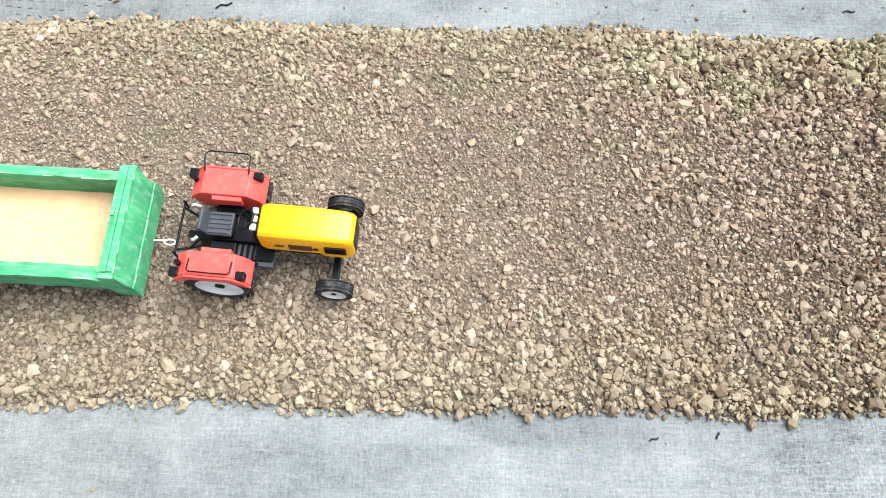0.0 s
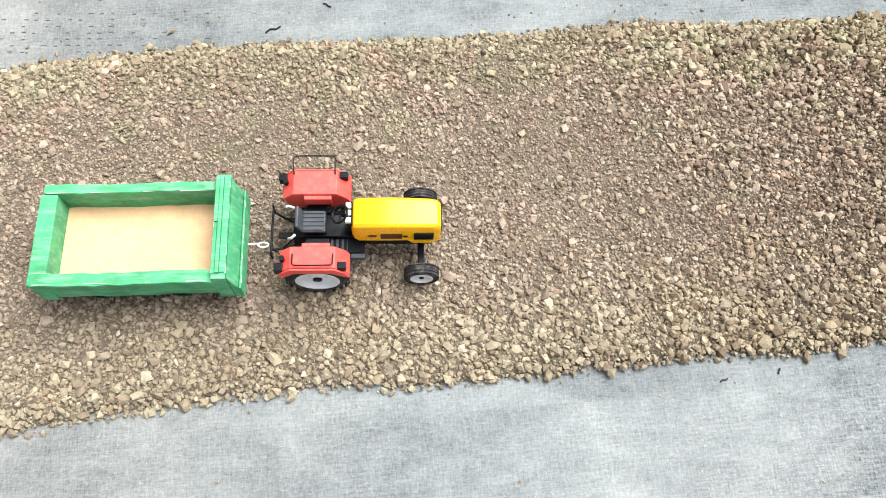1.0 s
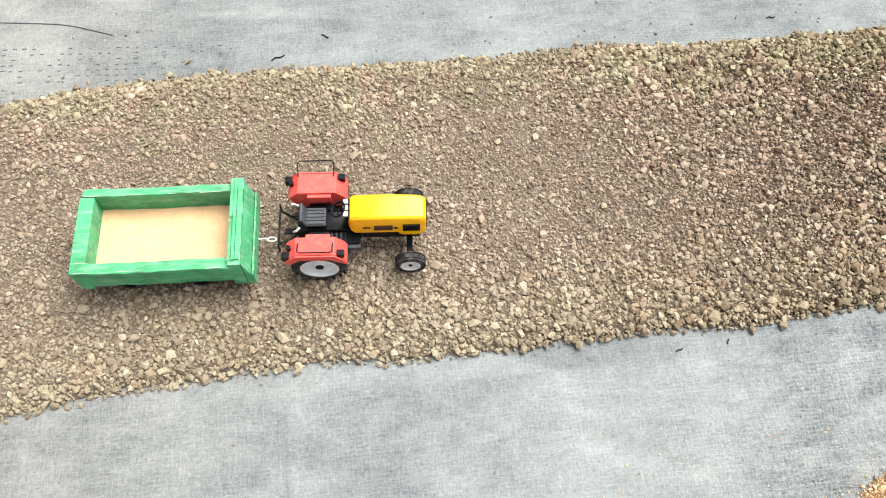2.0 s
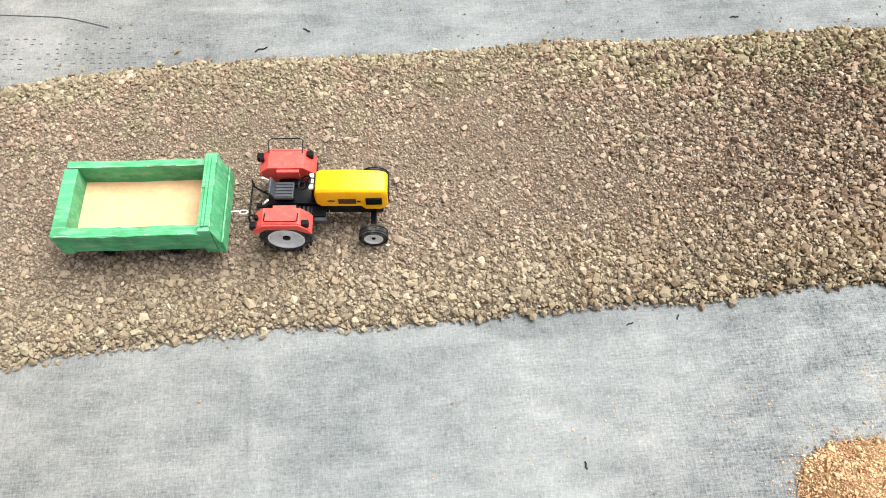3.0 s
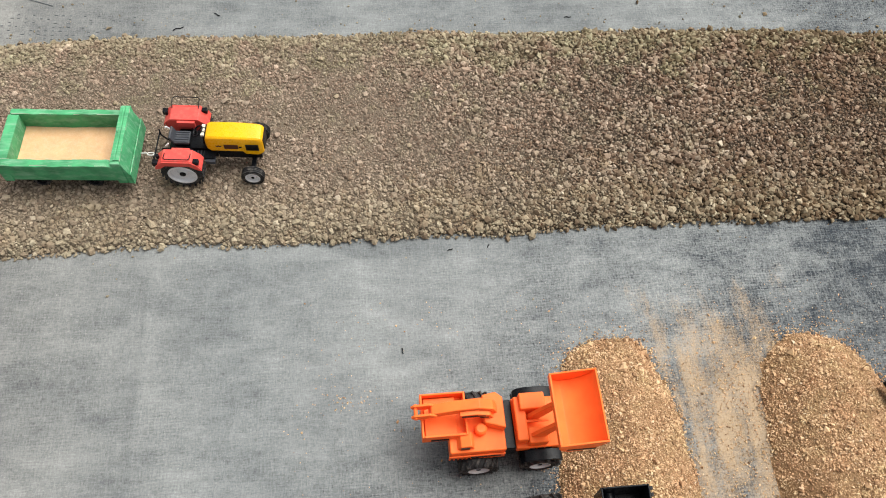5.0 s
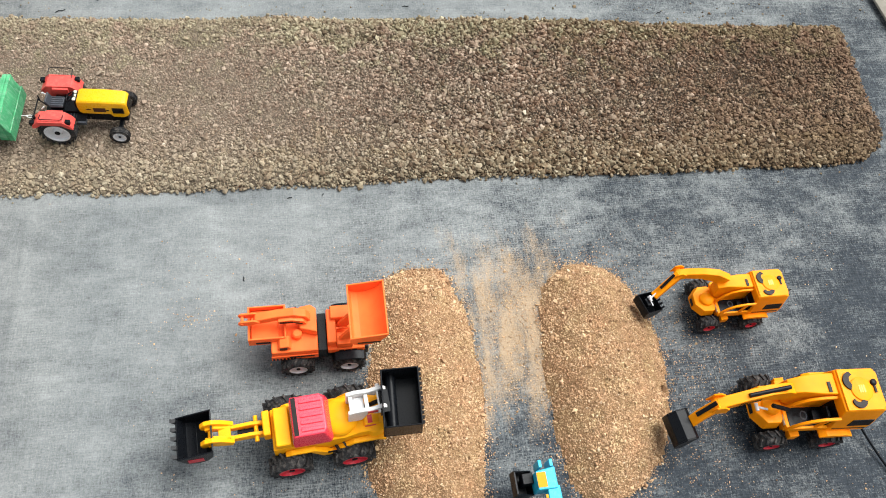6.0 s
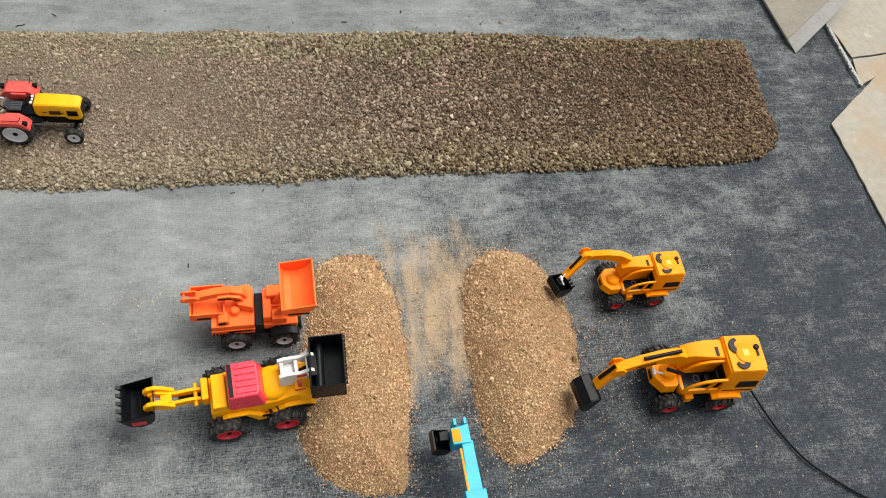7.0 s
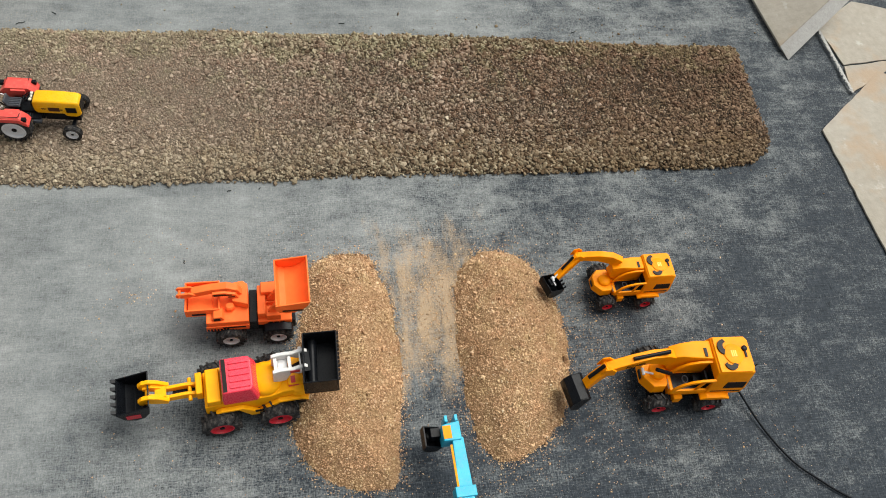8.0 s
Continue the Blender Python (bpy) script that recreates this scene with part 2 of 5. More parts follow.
def earth_mat(name, dark, pale, scale, grit=0.6, stain=None, end_dark=False):
    m, nt, b = mat(name, 0.95, 0.0, 0.2)
    n, f = noise_node(nt, scale, 6, 0.7), noise_node(nt, scale * 14, 4, 0.7)
    c = mix(nt, ramp(nt, n.outputs[0], [(0.3, (0,)), (0.7, (1,))]).outputs[0], dark, pale)
    c = mix(nt, grit, c, ramp(nt, f.outputs[0], [(0.25, (0.4, 0.4, 0.4)), (0.75, (1.3, 1.3, 1.3))]).outputs[0], "MULTIPLY")
    # fines darken from x 0 to 0.4
    if end_dark:
        tc, sep = nt.nodes.new("ShaderNodeTexCoord"), nt.nodes.new("ShaderNodeSeparateXYZ")
        nt.links.new(tc.outputs["Object"], sep.inputs[0])
        c = mix(nt, 1.0, c, ramp(nt, sep.outputs[0], [(0.0, (1.05, 1.05, 1.05)), (0.4, (0.3, 0.28, 0.26))]).outputs[0], "MULTIPLY")
    if stain:
        big, edge = noise_node(nt, 5.5, 5, 0.65), noise_node(nt, 21, 5, 0.7)
        c = mix(nt, ramp(nt, big.outputs[0], [(0.5, (0,)), (0.64, (0.75,))]).outputs[0], c, stain)
        c = mix(nt, ramp(nt, edge.outputs[0], [(0.6, (0,)), (0.7, (0.45,))]).outputs[0], c, (0.5, 0.49, 0.46))
    nt.links.new(c, b.inputs["Base Color"])
    bump(nt, b, f.outputs[0], 0.8, 0.002)
    return m


SOIL = earth_mat("gravel_fines", (0.1, 0.078, 0.057), (0.2, 0.16, 0.12), 60, end_dark=True)
SANDBED = earth_mat("sand_fines", (0.22, 0.126, 0.062), (0.4, 0.25, 0.13), 90)
YARD = earth_mat("yard_concrete", (0.2, 0.19, 0.175), (0.32, 0.3, 0.28), 6)
STRIP = earth_mat("bleached_strip", (0.34, 0.33, 0.31), (0.43, 0.425, 0.41), 9, 0.25)
SLAB = earth_mat("weathered_slab", (0.29, 0.262, 0.215), (0.36, 0.335, 0.29), 3.5, 0.25, (0.34, 0.25, 0.17))


# ---- mesh helpers ----
def part(name, bm, material, parent=None, label="", bevel=0.0, smooth=False, kind=""):
    """One bmesh as one mesh object, under a thing or a part."""
    me = bpy.data.meshes.new(name)
    bmesh.ops.recalc_face_normals(bm, faces=bm.faces)
    bm.to_mesh(me)
    bm.free()
    me.materials.append(material)
    ob = new(name, me)
    if smooth or bevel:
        for p in me.polygons:
            p.use_smooth = True
        me.set_sharp_from_angle(angle=radians(38))
    if bevel:
        mod = ob.modifiers.new("edge", "BEVEL")
        mod.width, mod.segments, mod.limit_method, mod.angle_limit = bevel, 2, "ANGLE", radians(30)
        mod.harden_normals = True
    if parent:
        ob.parent = parent
    if label or kind:
        tagged(ob, label, kind=kind)
    return ob


def thing(name, m, label, category, group=""):
    ob = new(name)
    ob.empty_display_size = 0.02
    ob.matrix_world = m
    return tagged(ob, label, category, group)


def resize(th, sx, sy, sz, round_scale=1.0):
    """Gives a finished thing other proportions; its wheels stay round."""
    kids = {o: o.matrix_basis.copy() for o in th.children}
    for o in list(kids):
        for c in o.children:
            kids[c] = kids[o] @ c.matrix_basis
    for o, w in kids.items():
        axle = o if o.name.startswith("tyre") else o.parent if o.parent.name.startswith("tyre") else None
        if axle:
            if o is axle:
                at = sum((v.co for v in o.data.vertices), Vector()) / len(o.data.vertices)
                for piece in (o, *o.children):
                    piece.data.transform(Matrix.Translation((at.x * sx, at.y * sy, at.z * round_scale)) @ Matrix.Scale(round_scale, 4) @ Matrix.Translation(-at))
        else:
            o.data.transform(w.inverted() @ Matrix.Diagonal((sx, sy, sz, 1)) @ w)
    return th


def box(x0, x1, y0, y1, z0, z1, bm=None, m=None):
    bm = bm or bmesh.new()
    v = bmesh.ops.create_cube(bm, size=1)["verts"]
    for p in v:
        p.co = Vector((x0 + (p.co.x + 0.5) * (x1 - x0), y0 + (p.co.y + 0.5) * (y1 - y0), z0 + (p.co.z + 0.5) * (z1 - z0)))
        if m:
            p.co = m @ p.co
    return bm


def prism(points, a, b, axis="y", bm=None, taper=None):
    """A polygon drawn in the plane across axis, pushed from a to b. taper: (scale, about) of the end at b."""
    bm = bm or bmesh.new()
    def at(p, d):
        return {"y": (p[0], d, p[1]), "x": (d, p[0], p[1]), "z": (p[0], p[1], d)}[axis]
    low = [bm.verts.new(at(p, a)) for p in points]
    if taper:
        s, (cx, cy) = taper
        points = [(cx + (p[0] - cx) * s, cy + (p[1] - cy) * s) for p in points]
    high = [bm.verts.new(at(p, b)) for p in points]
    bm.faces.new(low)
    bm.faces.new(high[::-1])
    n = len(points)
    for i in range(n):
        bm.faces.new((low[i], low[(i + 1) % n], high[(i + 1) % n], high[i]))
    return bm


def loft(rings, bm=None, closed=True):
    """Skin through rings of equal length, capped at both ends."""
    bm = bm or bmesh.new()
    rs = [[bm.verts.new(p) for p in r] for r in rings]
    n = len(rs[0])
    for r, s in zip(rs, rs[1:]):
        for i in range(n):
            bm.faces.new((r[i], r[(i + 1) % n], s[(i + 1) % n], s[i]))
    if closed:
        bm.faces.new(rs[0])
        bm.faces.new(rs[-1][::-1])
    return bm


def rod(a, b, r, bm=None, seg=12, r2=None):
    bm = bm or bmesh.new()
    a, b = Vector(a), Vector(b)
    v = bmesh.ops.create_cone(bm, cap_ends=True, segments=seg, radius1=r, radius2=r if r2 is None else r2, depth=(b - a).length)["verts"]
    m = Matrix.Translation((a + b) / 2) @ (b - a).to_track_quat("Z", "Y").to_matrix().to_4x4()
    bmesh.ops.transform(bm, matrix=m, verts=v)
    return bm


def tube(points, r, bm=None, seg=8):
    """A round bar along points."""
    bm = bm or bmesh.new()
    pts = [Vector(p) for p in points]
    rings = []
    for i, p in enumerate(pts):
        d = (pts[min(i + 1, len(pts) - 1)] - pts[max(i - 1, 0)]).normalized()
        u = d.orthogonal().normalized() if abs(d.z) > 0.95 else d.cross(Vector((0, 0, 1))).normalized()
        w = d.cross(u)
        rings.append([p + r * (math.cos(t) * u + math.sin(t) * w) for t in [2 * math.pi * k / seg for k in range(seg)]])
    return loft(rings, bm)


def lathe(profile, seg=32, bm=None, hollow=False):
    """Turns (radius, y) pairs about the y axis."""
    bm = bm or bmesh.new()
    rings = []
    for r, y in profile:
        rings.append([bm.verts.new((r * math.cos(2 * math.pi * k / seg), y, r * math.sin(2 * math.pi * k / seg))) for k in range(seg)])
    for a, b in zip(rings, rings[1:]):
        for i in range(seg):
            bm.faces.new((a[i], a[(i + 1) % seg], b[(i + 1) % seg], b[i]))
    if hollow:
        for i in range(seg):
            bm.faces.new((rings[-1][i], rings[-1][(i + 1) % seg], rings[0][(i + 1) % seg], rings[0][i]))
    else:
        bm.faces.new(rings[0])
        bm.faces.new(rings[-1][::-1])
    return bm


def tray(x0, x1, y0, y1, z0, z1, t):
    """An open box with walls of thickness t."""
    bm = box(x0, x1, y0, y1, z0, z0 + t)
    box(x0, x0 + t, y0, y1, z0 + t, z1, bm)
    box(x1 - t, x1, y0, y1, z0 + t, z1, bm)
    box(x0 + t, x1 - t, y0, y0 + t, z0 + t, z1, bm)
    box(x0 + t, x1 - t, y1 - t, y1, z0 + t, z1, bm)
    return bm


def wheel(parent, x, y, r, w, hub, hub_ratio=0.6, side=-1, lugs=16, lug=0.0012, hub_label="", ribs=0):
    """A tyre with cross lugs and its rim; side: which way the rim faces along y."""
    e = r * 0.16
    bm = lathe([(r * hub_ratio, -w / 2 + e * 0.2), (r * 0.82, -w / 2), (r - e * 0.4, -w / 2 + e * 0.6), (r, -w / 2 + e * 1.6), (r, w / 2 - e * 1.6),
                (r - e * 0.4, w / 2 - e * 0.6), (r * 0.82, w / 2), (r * hub_ratio, w / 2 - e * 0.2)], 36, hollow=True)
    tread = bmesh.new()
    for k in range(lugs):
        for s in (-1, 1):
            turn = Matrix.Rotation(2 * math.pi * (k + 0.25 * s) / lugs, 4, "Y") @ Matrix.Translation((0, s * w * 0.24, r)) @ Matrix.Rotation(s * 0.5, 4, "Z")
            box(-r * 0.055, r * 0.055, -w * 0.26, w * 0.26, -lug, lug, tread, turn)
    for k in range(ribs):
        y0 = -w * 0.36 + w * 0.72 * k / max(1, ribs - 1)
        lathe([(r * 0.97, y0 - w * 0.07), (r + lug, y0 - w * 0.05), (r + lug, y0 + w * 0.05), (r * 0.97, y0 + w * 0.07)], 36, bm, hollow=True)
    for v in list(bm.verts) + list(tread.verts):
        v.co += Vector((x, y, r + lug))
    tyre = part("tyre", bm, RUBBER, parent, "dusty black rubber tyre", smooth=True)
    if lugs:
        part("tread", tread, RUBBER, tyre, "slanting black lugs of the tyre", kind="stuff")
    else:
        tread.free()
    h = r * hub_ratio
    f = side * w / 2
    bm = lathe([(h * 1.02, f * 0.2), (h * 1.04, f * 0.92), (h * 0.92, f * 0.95), (h * 0.84, f * 0.5), (h * 0.42, f * 0.3), (h * 0.32, f * 0.66), (h * 0.12, f * 0.72)], 28)
    for v in bm.verts:
        v.co += Vector((x, y, r + lug))
    part("rim", bm, hub, tyre, hub_label, smooth=True)
    bm = lathe([(h * 0.22, f * 0.5), (h * 0.22, f * 0.82), (h * 0.1, f * 0.86)], 12)
    for v in bm.verts:
        v.co += Vector((x, y, r + lug))
    part("hub_cap", bm, BLACK, tyre)
    return tyre



def grains(name, spots, sizes, material, flat=0.7, seed=1, rough=0.42, facets=8):
    """Thousands of little faceted stones as one mesh. spots: n x 3, sizes: n."""
    rng = np.random.default_rng(seed)
    bm = bmesh.new()
    if facets == 8:
        bmesh.ops.create_cone(bm, segments=4, radius1=1, radius2=0, depth=1)
        low = bm.verts.new((0, 0, -1))
        for v in bm.verts:
            v.co.z += 0.5 if v is not low else 0
        bm.faces.ensure_lookup_table()
        rim = sorted([v for v in bm.verts if abs(v.co.z) < 0.01], key=lambda v: math.atan2(v.co.y, v.co.x))
        for i in range(4):
            bm.faces.new((rim[(i + 1) % 4], rim[i], low))
        bm.verts.index_update()
    else:
        bmesh.ops.create_icosphere(bm, subdivisions=1, radius=1)
    bm.verts.ensure_lookup_table()
    base = np.array([v.co[:] for v in bm.verts])
    tris = np.array([[v.index for v in f.verts] for f in bm.faces if len(f.verts) == 3])
    bm.free()
    n, k = len(spots), len(base)
    v = base[None] * (1 + rng.uniform(-rough, rough, (n, k, 1))) + rng.uniform(-rough, rough, (n, k, 3)) * 0.6
    v = v * rng.uniform(0.7, 1.3, (n, 1, 3)) * np.array([1, 1, flat])
    q = rng.normal(size=(n, 4))
    q[:, 1:3] *= 0.35
    q /= np.linalg.norm(q, axis=1, keepdims=True)
    w, x, y, z = q.T
    rot = np.stack([1 - 2 * (y * y + z * z), 2 * (x * y - z * w), 2 * (x * z + y * w), 2 * (x * y + z * w), 1 - 2 * (x * x + z * z), 2 * (y * z - x * w),
                    2 * (x * z - y * w), 2 * (y * z + x * w), 1 - 2 * (x * x + y * y)], 1).reshape(n, 3, 3)
    v = np.einsum("nij,nkj->nki", rot, v) * sizes[:, None, None] + spots[:, None]
    faces = (tris[None] + (np.arange(n) * k)[:, None, None]).reshape(-1)
    me = bpy.data.meshes.new(name)
    me.vertices.add(n * k)
    me.vertices.foreach_set("co", v.reshape(-1).astype(np.float32))
    me.loops.add(len(faces))
    me.loops.foreach_set("vertex_index", faces.astype(np.int32))
    me.polygons.add(len(faces) // 3)
    me.polygons.foreach_set("loop_start", np.arange(0, len(faces), 3, dtype=np.int32))
    me.update(calc_edges=True)
    me.shade_flat()
    me.materials.append(material)
    return new(name, me)


def wave(x, y, seed=0.0, octaves=4):
    """Smooth value noise for arrays, about -1 to 1."""
    out, amp = np.zeros(np.broadcast(x, y).shape), 0.5
    for o in range(octaves):
        f = 2.0 ** o
        a = x * f + 13.1 * o + seed
        b = y * f + 7.7 * o - seed
        ia, ib = np.floor(a), np.floor(b)
        fa, fb = a - ia, b - ib
        fa, fb = fa * fa * (3 - 2 * fa), fb * fb * (3 - 2 * fb)

        def h(i, j):
            s = np.sin(i * 127.1 + j * 311.7 + seed * 3.3) * 43758.5453
            return (s - np.floor(s)) * 2 - 1
        out = out + amp * ((h(ia, ib) * (1 - fa) + h(ia + 1, ib) * fa) * (1 - fb) + (h(ia, ib + 1) * (1 - fa) + h(ia + 1, ib + 1) * fa) * fb)
        amp *= 0.5
    return out


def sheet(name, xs, ys, height, material, keep=None):
    """A grid of heights as one mesh."""
    gx, gy = np.meshgrid(xs, ys)
    gz = height(gx, gy)
    nx, ny = len(xs), len(ys)
    idx = np.arange(nx * ny).reshape(ny, nx)
    f = np.stack([idx[:-1, :-1], idx[:-1, 1:], idx[1:, 1:], idx[1:, :-1]], -1).reshape(-1, 4)
    if keep is not None:
        f = f[keep(gx, gy).reshape(-1)[f].any(axis=1)]
    me = bpy.data.meshes.new(name)
    me.from_pydata(np.stack([gx, gy, gz], -1).reshape(-1, 3).tolist(), [], f.tolist())
    me.polygons.foreach_set("use_smooth", [True] * len(me.polygons))
    me.materials.append(material)
    me.update()
    return new(name, me)


# ---- ground, sheet, gravel road ----
YARD_SIZE = 60.0
ground = part("ground", box(-YARD_SIZE, YARD_SIZE, -YARD_SIZE, YARD_SIZE, -0.3, -0.012), YARD)
tagged(ground, "grey concrete yard under the woven sheet", "ground", kind="structure")

# low folds run across the sheet: start, end, height, half width
FOLDS = [((-0.277, 0.03), (-0.275, -0.3), 0.0035, 0.004), ((0.24, -0.283), (0.673, -0.309), 0.002, 0.004), ((0.673, -0.309), (1.388, -0.265), 0.002, 0.004),
         ((0.193, 0.463), (0.517, 0.485), 0.003, 0.006), ((-0.428, 0.515), (-0.139, 0.482), 0.004, 0.006), ((0.988, -0.16), (1.409, -0.101), 0.003, 0.006),
         ((0.878, 0.473), (1.224, 0.499), 0.003, 0.008), ((-0.392, -0.186), (0.137, -0.171), 0.0015, 0.004), ((0.51, -0.615), (0.978, -0.549), 0.0012, 0.006)]


def sheet_height(x, y):
    z = 0.0022 * wave(x * 3, y * 3, 2.0, 3) + 0.0009 * wave(x * 15, y * 22, 5.0, 3)
    for (x0, y0), (x1, y1), h, w in FOLDS:
        dx, dy = x1 - x0, y1 - y0
        ll = dx * dx + dy * dy
        t = np.clip(((x - x0) * dx + (y - y0) * dy) / ll, 0, 1)
        d = np.hypot(x - x0 - t * dx + 0.006 * wave(x * 12, y * 12, 9.0, 2), y - y0 - t * dy + 0.006 * wave(x * 12, y * 12, 4.0, 2))
        z = z + h * np.exp(-(d / w) ** 2) * np.minimum(1, 8 * t * (1 - t) + 0.15)
    return z - 0.002


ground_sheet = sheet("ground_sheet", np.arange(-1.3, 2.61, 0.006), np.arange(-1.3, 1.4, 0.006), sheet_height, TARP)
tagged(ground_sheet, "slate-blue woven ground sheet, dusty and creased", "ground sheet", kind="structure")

ROAD_X0, ROAD_X1 = -1.05, 1.274


def road_depth(x, y):
    """How far inside the road's ragged outline a place lies."""
    near = y - (0.03 - 0.019 * np.clip((-0.3 - x) / 0.3, 0, 1) + 0.008 * wave(x * 9, x * 0 + 3, 1.0, 4) + 0.008 * np.clip((x - 0.2) / 0.3, 0, 1) + 0.012 * np.clip((x - 1.0) / 0.25, 0, 1) ** 2)
    far = 0.412 - 0.018 * np.clip((-0.38 - x) / 0.22, 0, 1) - 0.032 * np.clip((x - 0.45) / 0.8, 0, 1) + 0.009 * wave(x * 8, x * 0 + 8, 6.0, 4) - y
    end = ROAD_X1 + 0.055 * (y - 0.05) + 0.008 * wave(y * 14, y * 0, 3.0, 3) - 0.085 * np.clip((0.12 - y) / 0.09, 0, 1) ** 2 - x
    start = x - (ROAD_X0 + 0.02 + 0.012 * wave(y * 12, y * 0 + 5, 2.0, 3))
    return np.minimum(np.minimum(np.minimum(near, far), end), start)


def road_height(x, y):
    d = np.clip(road_depth(x, y) / 0.03, 0, 1)
    return 0.009 * d * (2 - d) - 0.009 * (d <= 0) + (0.0011 * wave(x * 30, y * 30, 1.0, 3) + (0.0007 + 0.0009 * np.clip((x - 0.1) / 0.6, 0, 1)) * wave(x * 75, y * 75, 6.0, 2)) * d


road_bed = sheet("road", np.arange(ROAD_X0, 1.39, 0.006), np.arange(-0.03, 0.49, 0.006), road_height, SOIL, keep=lambda x, y: road_depth(x, y) > -0.002)
tagged(road_bed, "brown bed of a gravel road laid on the sheet", "road", kind="structure")

def road_spots(step, r):
    x, y = np.meshgrid(np.arange(ROAD_X0, 1.39, step), np.arange(-0.03, 0.49, step))
    x, y = (x + r.uniform(-0.65, 0.65, x.shape) * step).ravel(), (y + r.uniform(-0.65, 0.65, y.shape) * step).ravel()
    ok = road_depth(x, y) > r.uniform(-0.007, 0.004, len(x))
    return x[ok], y[ok]


# the middle lane is trodden finer than the shoulders, and the far end is looser
rng = np.random.default_rng(4)
gx, gy = road_spots(0.0033, rng)
shoulder = np.clip((np.abs(gy - 0.23 + 0.02 * wave(gx * 4, gy * 4, 3.0, 2)) - 0.05) / 0.1, 0, 1)
loose = np.clip((gx - 0.05) / 0.5, 0, 1)
size = rng.lognormal(math.log(0.0018), 0.38, len(gx)) * (0.86 + 0.32 * shoulder) * (0.95 + 0.28 * loose) * (1 + 0.25 * wave(gx * 7, gy * 7, 8.0, 3)) * (1 + 0.15 * np.clip(1 - road_depth(gx, gy) / 0.03, 0, 1))
size = np.where(rng.random(len(gx)) < 0.025, size * 1.6, size)
size = np.clip(size, 0.001, 0.0052)
keep = rng.random(len(gx)) > np.clip(0.1 + 0.3 * wave(gx * 26, gy * 26, 5.0, 2), 0, 0.45)
gx, gy, size, loose = gx[keep], gy[keep], size[keep], loose[keep]
lift = rng.uniform(-0.15, 0.6, len(gx)) + loose * rng.uniform(-0.2, 0.75, len(gx))
spots = np.stack([gx, gy, np.maximum(road_height(gx, gy), 0) + size * lift], 1)
gravel = grains("gravel", spots, size, GRAVEL, 0.78, rough=0.36, facets=20)
tagged(gravel, "loose brown and grey crushed stone covering the road", "gravel", kind="stuff")

gx, gy = road_spots(0.0029, rng)
size = np.clip(rng.lognormal(math.log(0.0013), 0.3, len(gx)), 0.0008, 0.0025)
spots = np.stack([gx, gy, np.maximum(road_height(gx, gy), 0) + size * rng.uniform(-0.3, 0.35, len(gx))], 1)
grit = grains("grit", spots, size, GRIT, 0.75, 5, rough=0.4)
tagged(grit, "fine brown grit packed between the crushed stones", "grit", kind="stuff")

# ---- tractor trailer ----
GRAVEL_TOP = 0.0115


